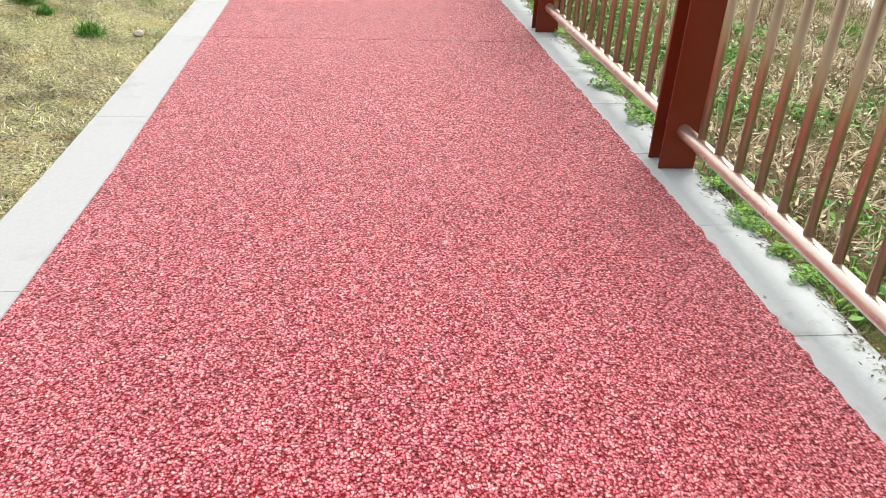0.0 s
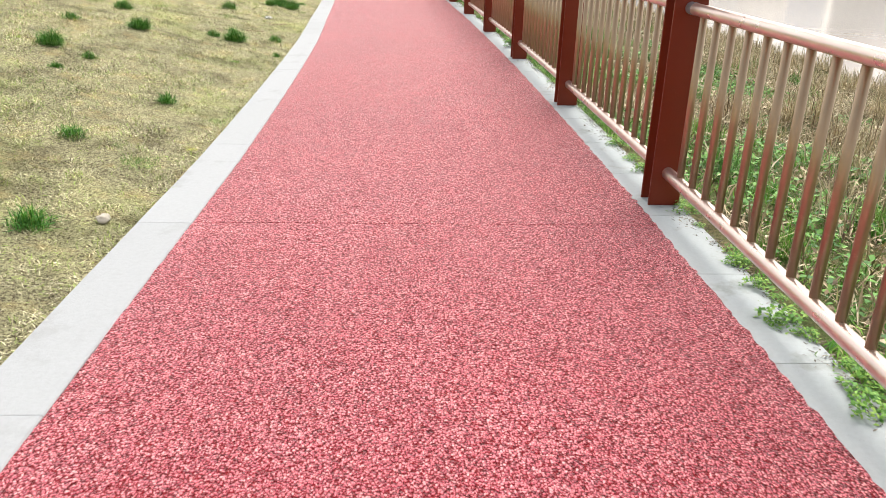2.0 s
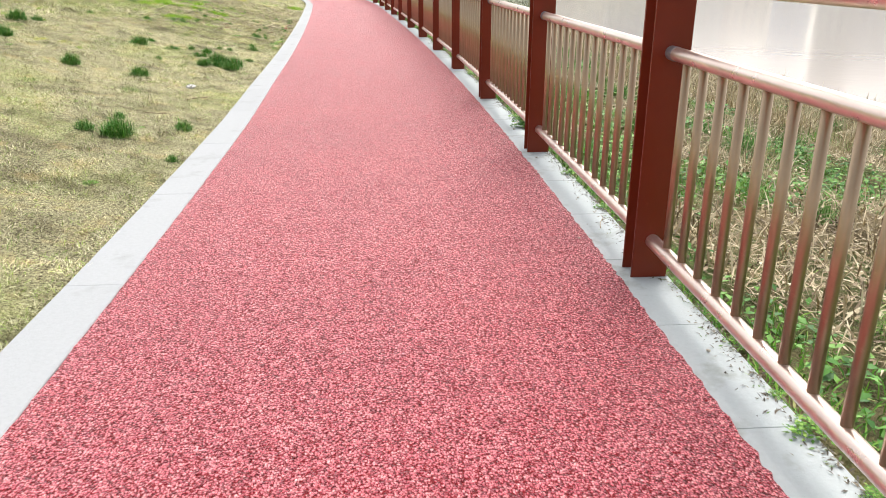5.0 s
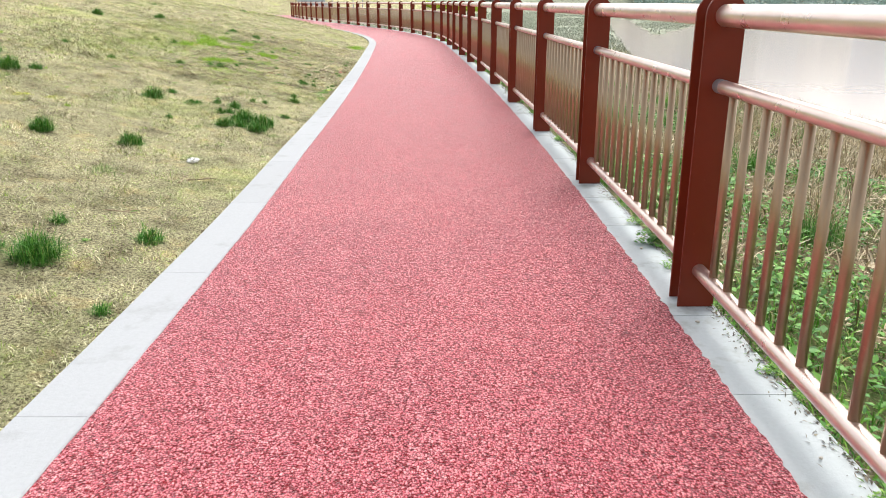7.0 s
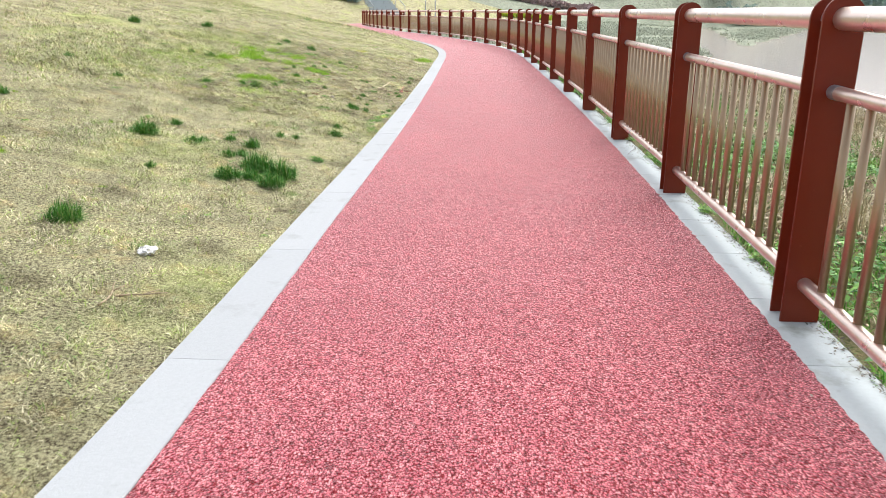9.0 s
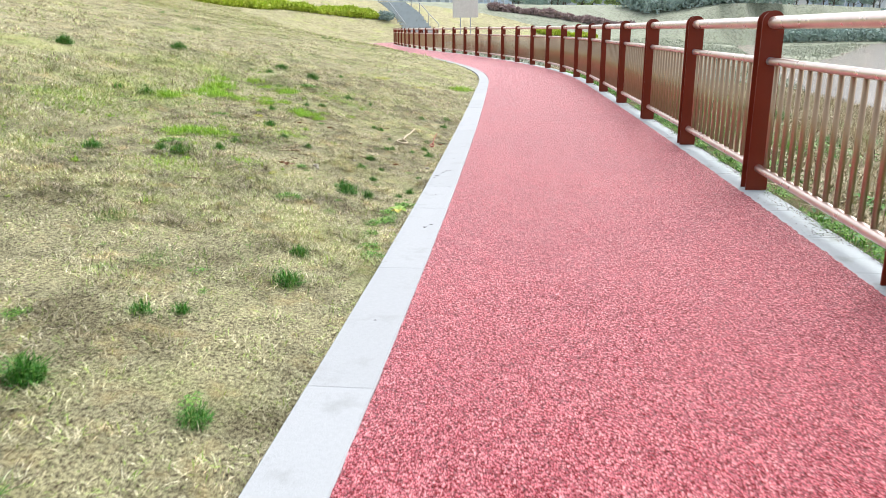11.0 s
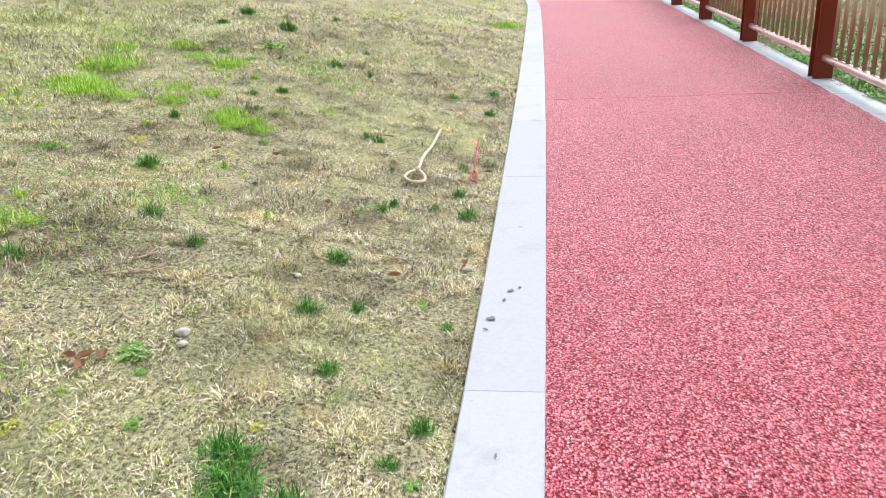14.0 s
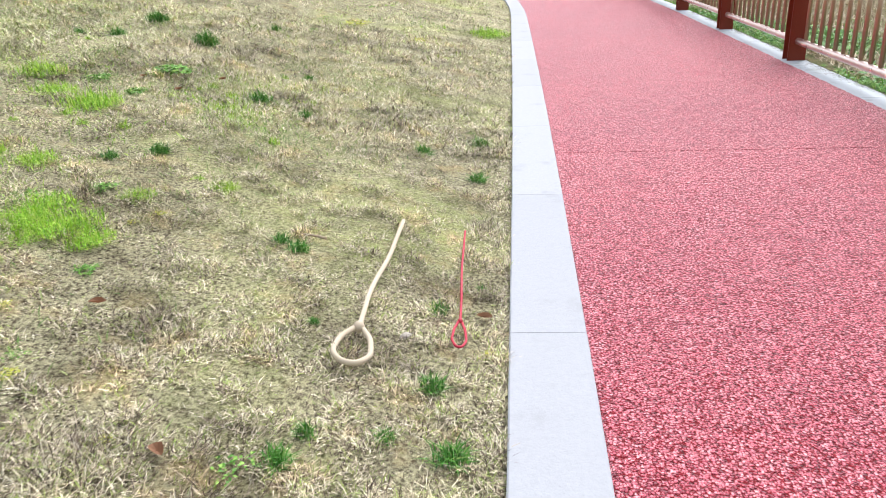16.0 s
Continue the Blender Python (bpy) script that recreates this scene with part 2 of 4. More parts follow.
def line_coords(x, y):
    """Arc length and left offset of points, from the nearest point of the line."""
    x, y = np.asarray(x, float).ravel(), np.asarray(y, float).ravel()
    px, py, hh, ss = LX[::4], LY[::4], HH[::4], SS[::4]
    s, off = np.empty(len(x)), np.empty(len(x))
    for i in range(0, len(x), 20000):
        a, b = x[i:i + 20000, None], y[i:i + 20000, None]
        k = np.argmin((a - px) ** 2 + (b - py) ** 2, axis=1)
        dx, dy = x[i:i + 20000] - px[k], y[i:i + 20000] - py[k]
        c, n = np.cos(hh[k]), np.sin(hh[k])
        s[i:i + 20000] = ss[k] - dx * n + dy * c
        inside = -dx * c - dy * n
        off[i:i + 20000] = np.where(np.abs(inside) > 0.5, np.sign(inside) * np.hypot(dx, dy) * 0.999, inside)
    return s, off


def smooth(a, b, v):
    f = np.clip((v - a) / (b - a), 0, 1)
    return f * f * (3 - 2 * f)


WATER_Z = -1.3


def ground_z(x, y):
    x, y = np.asarray(x, float).ravel(), np.asarray(y, float).ravel()
    s, off = line_coords(x, y)
    w = np.interp(s, WIDTH_S, WIDTH_O) + kerb_width(s)
    d = off - w
    raw = np.maximum(0.2 * (d - 0.1) + 0.75 * smooth(45, 75, y) * smooth(3, 12, d) + 0.05 * smooth(28, 38, y) * smooth(0.0, 0.4, d), 1e-4)
    top = 5.1
    left = (raw ** -10 + top ** -10) ** -0.1
    bumps = 0.018 * np.sin(2.1 * x + 0.7 * y) + 0.014 * np.sin(1.3 * y - 2.9 * x) + 0.01 * np.sin(4.7 * y + 1.1)
    left = left + bumps * smooth(0.3, 1.5, d) - 0.02
    e = -off - 0.17
    right = -0.03 - 1.05 * np.tanh(np.maximum(e, 0) * 0.15 / 1.05) + 0.03 * np.sin(1.7 * x + 2.3 * y) * smooth(0.3, 2, e)
    xl = 8.5 + np.maximum(y - 42, 0) * 0.168
    yfar = 138 + 0.25 * x
    inside = np.minimum(x - xl, yfar - y)
    right = right + (-2.4 - right) * smooth(-1.5, 2.5, inside)
    flat = smooth(0, 3, x - xl) * smooth(0, 4, 14 + 0.41 * (y - 57) - x) * smooth(0, 5, y - 56)
    right = right + (WATER_Z + 0.06 + 0.05 * np.sin(0.9 * x + 0.4 * y) - right) * flat * (inside > -1)
    beyond = smooth(0, 60, y - yfar)
    right = right + 1.3 * beyond + 2.2 * np.exp(-(((x - 7) / 9) ** 2 + ((y - 150) / 14) ** 2))
    z = np.where(d > 0, left, np.where(e > 0, right, -0.07))
    far = smooth(250, 600, np.hypot(x, y))
    return z * (1 - far) + 2.0 * far


def gz(x, y):
    return float(ground_z([x], [y])[0])


# ---- mesh helpers ----
def mesh_ob(name, bm, material, parent=None, label="", shade=False):
    me = bpy.data.meshes.new(name)
    bmesh.ops.recalc_face_normals(bm, faces=bm.faces)
    bm.to_mesh(me)
    bm.free()
    for m in material if isinstance(material, (list, tuple)) else (material,):
        me.materials.append(m)
    if shade:
        me.shade_smooth()
    ob = new(name, me)
    if parent is not None:
        ob.parent = parent
    if label:
        ob["label"] = label
    return ob


def part(name, bm, material, parent, label="", shade=False):
    return mesh_ob(name, bm, material, parent, label, shade)


def share(name, me, parent, m, label=""):
    ob = new(name, me)
    ob.parent = parent
    ob.matrix_basis = m
    if label:
        ob["label"] = label
    return ob


def box(bm, x0, x1, y0, y1, z0, z1, bevel=0.0):
    r = bmesh.ops.create_cube(bm, size=1)
    for v in r["verts"]:
        v.co = Vector(((x0 + x1) / 2 + v.co.x * (x1 - x0), (y0 + y1) / 2 + v.co.y * (y1 - y0), (z0 + z1) / 2 + v.co.z * (z1 - z0)))
    if bevel:
        bmesh.ops.bevel(bm, geom=list({e for v in r["verts"] for e in v.link_edges}), offset=bevel, segments=2, affect="EDGES")


def tube(bm, a, b, r0, r1=None, seg=10):
    a, b = Vector(a), Vector(b)
    r1 = r0 if r1 is None else r1
    d = b - a
    m = Matrix.Translation((a + b) / 2) @ d.to_track_quat("Z", "Y").to_matrix().to_4x4()
    bmesh.ops.create_cone(bm, cap_ends=True, segments=seg, radius1=r0, radius2=r1, depth=d.length, matrix=m)


def empty(name, m=None):
    ob = new(name)
    ob.empty_display_size = 0.2
    if m is not None:
        ob.matrix_basis = m
    return ob


def quads_ob(name, verts, material, parent=None):
    """One mesh of loose four-cornered blades or leaves from an array (n, 4, 3)."""
    n = len(verts)
    me = bpy.data.meshes.new(name)
    me.vertices.add(4 * n)
    me.vertices.foreach_set("co", verts.astype(np.float32).ravel())
    me.loops.add(4 * n)
    me.loops.foreach_set("vertex_index", np.arange(4 * n, dtype=np.int32))
    me.polygons.add(n)
    me.polygons.foreach_set("loop_start", np.arange(0, 4 * n, 4, dtype=np.int32))
    me.polygons.foreach_set("loop_total", np.full(n, 4, dtype=np.int32))
    me.update(calc_edges=True)
    me.materials.append(material)
    ob = new(name, me)
    if parent is not None:
        ob.parent = parent
    return ob


def blades(rng, x, y, z, length, lean, wide, bend=0.3):
    """Blades as kites: foot, two shoulders, tip. lean 0 stands, 1 lies."""
    n = len(x)
    a = rng.uniform(0, 2 * np.pi, n)
    up = np.cos(lean * np.pi / 2) * length
    out = np.sin(lean * np.pi / 2) * length
    foot = np.stack([x, y, z], 1)
    dirn = np.stack([np.cos(a), np.sin(a), 0 * a], 1)
    side = np.stack([-np.sin(a), np.cos(a), rng.uniform(-0.4, 0.4, n)], 1) * (wide / 2)[:, None]
    mid = foot + dirn * (out * (0.5 - bend * 0.4))[:, None] + np.stack([0 * a, 0 * a, up * (0.5 + bend * 0.4)], 1)
    tip = foot + dirn * out[:, None] + np.stack([0 * a, 0 * a, up], 1)
    return np.stack([foot, mid - side, tip, mid + side], 1)


# ---- ground ----
def grid_lines(lo, hi, step, far, grow=1.22):
    a = list(np.arange(lo, hi + step / 2, step))
    s, v = step, a[-1]
    while v < far[1]:
        s *= grow
        v += s
        a.append(v)
    s, v = step, a[0]
    while v > far[0]:
        s *= grow
        v -= s
        a.insert(0, v)
    return np.array(a)


def build_ground():
    gx = grid_lines(-18, 10.5, 0.15, (-3000, 3000), 1.12)
    gy = grid_lines(-1, 46, 0.2, (-2500, 3000), 1.05)
    x, y = np.meshgrid(gx, gy)
    z = ground_z(x, y)
    nx, ny = len(gx), len(gy)
    me = bpy.data.meshes.new("ground")
    me.vertices.add(nx * ny)
    me.vertices.foreach_set("co", np.stack([x.ravel(), y.ravel(), z], 1).astype(np.float32).ravel())
    i = np.arange(nx * ny).reshape(ny, nx)
    f = np.stack([i[:-1, :-1], i[:-1, 1:], i[1:, 1:], i[1:, :-1]], -1).reshape(-1, 4)
    me.loops.add(4 * len(f))
    me.loops.foreach_set("vertex_index", f.astype(np.int32).ravel())
    me.polygons.add(len(f))
    me.polygons.foreach_set("loop_start", np.arange(0, 4 * len(f), 4, dtype=np.int32))
    me.polygons.foreach_set("loop_total", np.full(len(f), 4, dtype=np.int32))
    cx, cy = x.ravel()[f].mean(1), y.ravel()[f].mean(1)
    _, off = line_coords(cx, cy)
    slot = np.where(off > 1.2, 0, 1)
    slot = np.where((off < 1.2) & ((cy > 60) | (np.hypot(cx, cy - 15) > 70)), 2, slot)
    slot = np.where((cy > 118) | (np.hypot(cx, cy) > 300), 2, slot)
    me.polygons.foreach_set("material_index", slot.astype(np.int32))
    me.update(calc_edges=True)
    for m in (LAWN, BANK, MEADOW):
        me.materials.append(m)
    me.shade_smooth()
    return tagged(new("ground", me), "dry lawn rising from the path, lakeside bank and meadow", "ground", kind="structure")


build_ground()


def strip_mesh(s0, s1, off0, off1, z_top, z_bot, step=0.35, round_edge=0.008, jitter=(0.0, 0.0), seed=0):
    """A slab that follows the line, with chamfered upper edges and a skirt."""
    n = max(2, int(math.ceil((s1 - s0) / step)) + 1)
    bm = bmesh.new()
    rows = []
    for i in range(n):
        s = s0 + (s1 - s0) * i / (n - 1)
        a = off0(s) if callable(off0) else off0
        b = off1(s) if callable(off1) else off1
        ja = jitter[0] * (0.3 * noise.noise((s * 6, seed, 1.3)) + 0.8 * noise.noise((s * 23, seed, 4.1)) + 0.8 * noise.noise((s * 61, seed, 4.7)))
        jb = jitter[1] * (noise.noise((s * 9, seed, 7.7)) + 0.6 * noise.noise((s * 31, seed, 9.2)))
        a, b = a + ja, b + jb
        r = round_edge
        prof = ((a, z_bot), (a, z_top - r), (a + r, z_top), (b - r, z_top), (b, z_top - r), (b, z_bot))
        rows.append([bm.verts.new((*at(s, o), z)) for o, z in prof])
    for p, q in zip(rows, rows[1:]):
        for k in range(5):
            bm.faces.new((p[k], p[k + 1], q[k + 1], q[k]))
    for r in (rows[0], rows[-1]):
        bm.faces.new(r)
    return bm


# ---- red path in slabs, with dark movement joints between them ----
pavement = tagged(empty("pavement"), "red rubber-granule footpath with rough edges", "footpath", kind="structure")
PATH_CUTS = (-14.0, -0.30, 18.55, 40.0, 62.0, 100.0)
for a, b in zip(PATH_CUTS, PATH_CUTS[1:]):
    far = a > 30
    part("path_slab", strip_mesh(a + 0.003, b - 0.003, 0.045, lambda s: width(s) + 0.003, 0.0, -0.05, 0.5 if far else 0.03, 0.006, (0.0 if far else 0.015, 0.006), 3), RED, pavement)
part("joint_bed", strip_mesh(-14, 100, 0.06, lambda s: width(s) - 0.02, -0.009, -0.06, 0.5), DARKBASE, pavement)

# ---- pale kerb stones beside the lawn ----
kerb = tagged(empty("kerb"), "pale concrete kerb stones between path and lawn", "kerb", kind="structure")
JOINTS = [-0.32 - 1.49 * k for k in range(9, -1, -1)] + [-0.32 + 1.385 * k for k in range(1, 10)] + [13.53, 14.27, 16.43, 17.80] + [17.80 + 1.4 * k for k in range(1, 58)]
for i, (a, b) in enumerate(zip(JOINTS, JOINTS[1:])):
    part("kerb_stone", strip_mesh(a + 0.0012, b - 0.0012, width, lambda s: width(s) + float(kerb_width(s)), 0.004, -0.16, 0.35, 0.005, (0.0015, 0.002), i), KERB, kerb)

# ---- weathered concrete strip under the railing ----
footing = tagged(empty("footing"), "weathered concrete strip under the metal railing", "kerb", kind="structure")
for i in range(80):
    a = -10.5 + i * 0.69
    if a < 44:
        part("kerb_stone", strip_mesh(a + 0.002, a + 0.688, lambda s: -0.175, 0.075, -0.004, -0.16, 0.23, 0.01, (0.004, 0.0), 50 + i), STRIP, footing)
part("far_strip", strip_mesh(44.7, 98, -0.175, 0.075, -0.004, -0.16, 0.5), STRIP, footing)

# ---- lake ----
bm = bmesh.new()
lake_edge = [(5, -80), (900, -80), (900, 420), (300, 420), (5, 175)]
bm.faces.new([bm.verts.new((x, y, WATER_Z)) for x, y in lake_edge])
tagged(mesh_ob("water", bm, WATER), "still pale lake reflecting the hazy sky", "lake", kind="structure")


# ---- railing ----
def plate_mesh():
    """Upright flat plate with a rounded top, its path-side foot corner at the origin."""
    w, h, r, t = PLATE_W, 1.305, 0.078, 0.014
    prof = [(0.0, 0.0), (w, 0.0), (w, h - r)]
    for i in range(1, 12):
        a = math.pi * i / 12
        prof.append((w / 2 + w / 2 * math.cos(a), h - r + r * math.sin(a)))
    prof.append((0.0, h - r))
    bm = bmesh.new()
    front = [bm.verts.new((x, 0, z)) for x, z in prof]
    back = [bm.verts.new((x, t, z)) for x, z in prof]
    rim = [bm.edges.new((p, q)) for p, q in zip(front, front[1:] + front[:1])] + [bm.edges.new((p, q)) for p, q in zip(back, back[1:] + back[:1])]
    bm.faces.new(front)
    bm.faces.new(back[::-1])
    n = len(prof)
    for i in range(n):
        bm.faces.new((front[i], back[i], back[(i + 1) % n], front[(i + 1) % n]))
    bmesh.ops.bevel(bm, geom=rim, offset=0.0025, segments=2, affect="EDGES")
    me = bpy.data.meshes.new("plate")
    bmesh.ops.recalc_face_normals(bm, faces=bm.faces)
    bm.to_mesh(me)
    bm.free()
    me.materials.append(PLATE)
    return me


def tube_mesh(name, length, r, material, seg=14, squash=1.0):
    bm = bmesh.new()
    tube(bm, (0, 0, 0), (0, length, 0), r, seg=seg)
    for v in bm.verts:
        v.co.z *= squash
    me = bpy.data.meshes.new(name)
    bm.to_mesh(me)
    bm.free()
    me.materials.append(material)
    me.shade_smooth()
    me.set_sharp_from_angle(angle=radians(50))
    return me


TOP_Z, MID_Z, LOW_Z = 1.222, 0.952, 0.168
TOP_R, MID_R, LOW_R = 0.043, 0.027, 0.030
BAY = SPACING - PLATE_GAP - 0.014
MX = PLATE_W / 2
ME_PLATE = plate_mesh()
ME_TOP, ME_MID, ME_LOW = (tube_mesh(n, BAY, r, RAIL, seg) for n, r, seg in (("top_rail", TOP_R, 24), ("middle_rail", MID_R, 18), ("bottom_rail", LOW_R, 18)))
ME_SPACER = tube_mesh("spacer", PLATE_GAP - 0.014, 0.031, STEEL, 18)
ME_SPACER_TOP = tube_mesh("spacer", PLATE_GAP - 0.014, 0.040, STEEL, 18)
ME_COLLAR = tube_mesh("collar", 0.055, 0.0285, STEEL, 16)
bm = bmesh.new()
tube(bm, (0, 0, LOW_Z + 0.015), (0, 0, MID_Z - 0.012), 0.0165, seg=12)
ME_BAL = bpy.data.meshes.new("baluster")
bm.to_mesh(ME_BAL)
bm.free()
ME_BAL.materials.append(TUBE)
ME_BAL.shade_smooth()

railing = tagged(empty("railing", pose(*at(0), 0)), "red-brown metal railing with paired plate posts beside the lake", "railing")
RINV = railing.matrix_basis.inverted()
far_bars = []
N_POST = 38
for k in range(-4, N_POST):
    s = k * SPACING
    near = -2 <= k <= 12
    here = RINV @ pose(*at(s), -0.004, 0, 0, heading(s + 0.06))
    post = share("post", ME_PLATE, railing, here)
    share("back_plate", ME_PLATE, post, pose(0, PLATE_GAP, 0))
    share("spacer", ME_SPACER_TOP, post, pose(MX, 0.014, TOP_Z), "grey steel tube")
    for z in (MID_Z, LOW_Z):
        share("spacer", ME_SPACER, post, pose(MX, 0.014, z), "grey steel tube")
    if near:
        for z in (MID_Z, LOW_Z):
            share("collar", ME_COLLAR, post, pose(MX, -0.055, z), "grey steel collar")
            share("collar", ME_COLLAR, post, pose(MX, PLATE_GAP + 0.014, z), "grey steel collar")
    if k == N_POST - 1:
        break
    a = Vector((*at(s + PLATE_GAP + 0.014, -MX), 0))
    b = Vector((*at(s + SPACING, -MX), 0))
    d = b - a
    turn = math.degrees(math.atan2(-d.x, d.y))
    bay = pose(a.x, a.y, -0.004, 0, 0, turn) @ Matrix.Diagonal((1, d.length / BAY, 1, 1))
    for name, me, z in (("top_rail", ME_TOP, TOP_Z), ("middle_rail", ME_MID, MID_Z), ("bottom_rail", ME_LOW, LOW_Z)):
        share(name, me, railing, RINV @ bay @ pose(0, 0, z))
    for j in range(1, 14):
        m = bay @ pose(0.004, BAY * j / 14, 0)
        if -2 <= k <= 20:
            share("baluster", ME_BAL, railing, RINV @ m)
        else:
            far_bars.append(RINV @ m)
bm = bmesh.new()
for m in far_bars:
    bmesh.ops.create_cone(bm, cap_ends=False, segments=6, radius1=0.0165, radius2=0.0165, depth=MID_Z - LOW_Z, matrix=m @ pose(0, 0, (MID_Z + LOW_Z) / 2))
tagged(part("far_baluster", bm, TUBE, railing), kind="stuff")

# ---- dry lawn blades ----
rng = np.random.default_rng(7)


def lawn_points(n, s0, s1, d0, d1):
    s, d = rng.uniform(s0, s1, n), rng.uniform(d0, d1, n)
    h = np.interp(s, SS, HH)
    off = d + KERB_W + np.interp(s, WIDTH_S, WIDTH_O)
    return np.interp(s, SS, LX) - off * np.cos(h), np.interp(s, SS, LY) - off * np.sin(h)


LATTICE = np.random.default_rng(99).uniform(-1, 1, (256, 256))


def field(x, y, scale, shift=0.0):
    """Smooth noise over the plan, from -1 to 1, for whole arrays at once."""
    u, v = x * scale + shift + 500.3, y * scale + shift * 1.7 + 500.7
    i, j = np.floor(u).astype(int), np.floor(v).astype(int)
    a, b = u - i, v - j
    a, b = a * a * (3 - 2 * a), b * b * (3 - 2 * b)
    i, j, i1, j1 = i % 256, j % 256, (i + 1) % 256, (j + 1) % 256
    return (LATTICE[i, j] * (1 - a) + LATTICE[i1, j] * a) * (1 - b) + (LATTICE[i, j1] * (1 - a) + LATTICE[i1, j1] * a) * b


def clumped(x, y, scale, keep):
    """Leaves out part of the points so that bare, worn patches stay."""
    return rng.uniform(-1, 1, len(x)) * 0.5 < field(x, y, scale) + keep


def straw(n, s0, s1, d0, d1, lmin, lmax, wmin, wmax, material, clump=7.5):
    """Matted dead grass: taller in small clumps, thin over worn and bare patches."""
    x, y = lawn_points(n, s0, s1, d0, d1)
    c = 0.65 * field(x, y, clump) + 0.45 * field(x, y, clump * 2.3, 31.0)
    worn = 0.7 * field(x, y, 1.3, 7.0) + 0.4 * field(x, y, 3.4, 13.0)
    k = rng.uniform(0, 1, n) < 0.68 + 0.5 * c + 0.35 * worn
    x, y, c = x[k], y[k], c[k]
    m = len(x)
    tall = np.clip(0.9 + 0.6 * c, 0.5, 1.4)
    lean = np.clip(rng.normal(0.80 - 0.22 * c, 0.17, m), 0.1, 0.98)
    v = blades(rng, x, y, ground_z(x, y) - 0.004 + 0.012 * np.maximum(c, 0), rng.uniform(lmin, lmax, m) * tall, lean, rng.uniform(wmin, wmax, m))
    tagged(quads_ob("lawn_grass", v, material), "short matted straw-coloured lawn grass", "grass", kind="stuff")


straw(360000, -3, 13.6, -0.01, 3.0, 0.016, 0.055, 0.0022, 0.0044, STRAW)
straw(700000, 12.2, 19.2, -0.01, 2.5, 0.012, 0.044, 0.0014, 0.0032, STRAW_DRY, 11.0)
straw(110000, 18.5, 23, -0.01, 2.7, 0.025, 0.065, 0.0028, 0.005, STRAW_DRY)
straw(130000, 12, 22, 2.6, 4.6, 0.025, 0.07, 0.003, 0.0055, STRAW)
straw(110000, -2, 22, 3.0, 7.0, 0.04, 0.09, 0.005, 0.009, STRAW, 5.0)
straw(80000, 21, 36, 0.0, 8.0, 0.04, 0.09, 0.006, 0.011, STRAW, 4.0)
straw(110000, 36, 90, 0.6, 19.0, 0.08, 0.14, 0.02, 0.04, STRAW, 1.5)
straw(100000, 4, 42, 7.0, 18.0, 0.05, 0.11, 0.009, 0.016, STRAW, 2.6)


# ---- grass tufts and weeds ----
def tuft(r, height, n, seed, material, flat=0.45):
    """Blades thickest at a few roots, taller in the middle and straggling outwards."""
    g = np.random.default_rng(seed)
    roots = g.normal(0, 0.11 * r, (5, 2))
    k = g.integers(0, 5, n)
    x = roots[k, 0] + g.normal(0, 0.29 * r, n)
    y = roots[k, 1] + g.normal(0, 0.29 * r, n)
    q = np.hypot(x, y) / r
    pull = np.minimum(1.0, 0.62 / np.maximum(q, 1e-3))
    x, y, q = x * pull, y * pull, q * pull
    long = np.clip(1.15 - 0.55 * q, 0.35, 1.1) * g.uniform(0.35, 1.05, n) * height * np.array([0.75, 1.0, 1.2, 0.85, 1.05])[k]
    v = blades(g, x, y, np.full(n, -0.01), long, np.clip(g.normal(flat + 0.12 * q, 0.26, n), 0.02, 0.95), g.uniform(0.002, 0.0045, n), 0.6)
    return quads_ob("grass_tuft", v, material)


def leaf_patch(name, r, height, n, size, seed, material):
    g = np.random.default_rng(seed)
    a, q = g.uniform(0, 2 * np.pi, n), r * np.sqrt(g.uniform(0, 1, n))
    q *= 0.75 + 0.25 * np.sin(3 * a + seed)
    x, y = q * np.cos(a), q * np.sin(a)
    z = g.uniform(0.1, 1.0, n) * height * (1.1 - 0.6 * q / r)
    b = g.uniform(0, 2 * np.pi, n)
    L, w = g.uniform(0.7, 1.3, n) * size, g.uniform(0.5, 0.75, n) * size
    tilt = g.uniform(-0.35, 0.6, n)
    dx, dy = np.cos(b), np.sin(b)
    foot = np.stack([x, y, z], 1)
    tip = foot + np.stack([dx * L, dy * L, tilt * L], 1)
    mid = (foot + tip) / 2 + np.stack([0 * x, 0 * x, 0.12 * L], 1)
    side = np.stack([-dy * w / 2, dx * w / 2, g.uniform(-0.2, 0.2, n) * w], 1)
    return quads_ob(name, np.stack([foot, mid - side, tip, mid + side], 1), material)


def plant_all(source, base, label, category, group, spots):
    """Sets a plant at each spot (x, y, half its width), from sources whose half width is base."""
    for i, (x, y, r) in enumerate(spots):
        ob = source[i % len(source)]
        m = pose(x, y, gz(x, y), 0, 0, (i * 67) % 360)
        if i < len(source):
            ob.matrix_basis = m
        else:
            ob = copy_thing(ob, m)
        k = r / base
        ob.scale = (k, k, k * (0.85 + 0.05 * (i * 7 % 6)))
        tagged(ob, label, category, group)


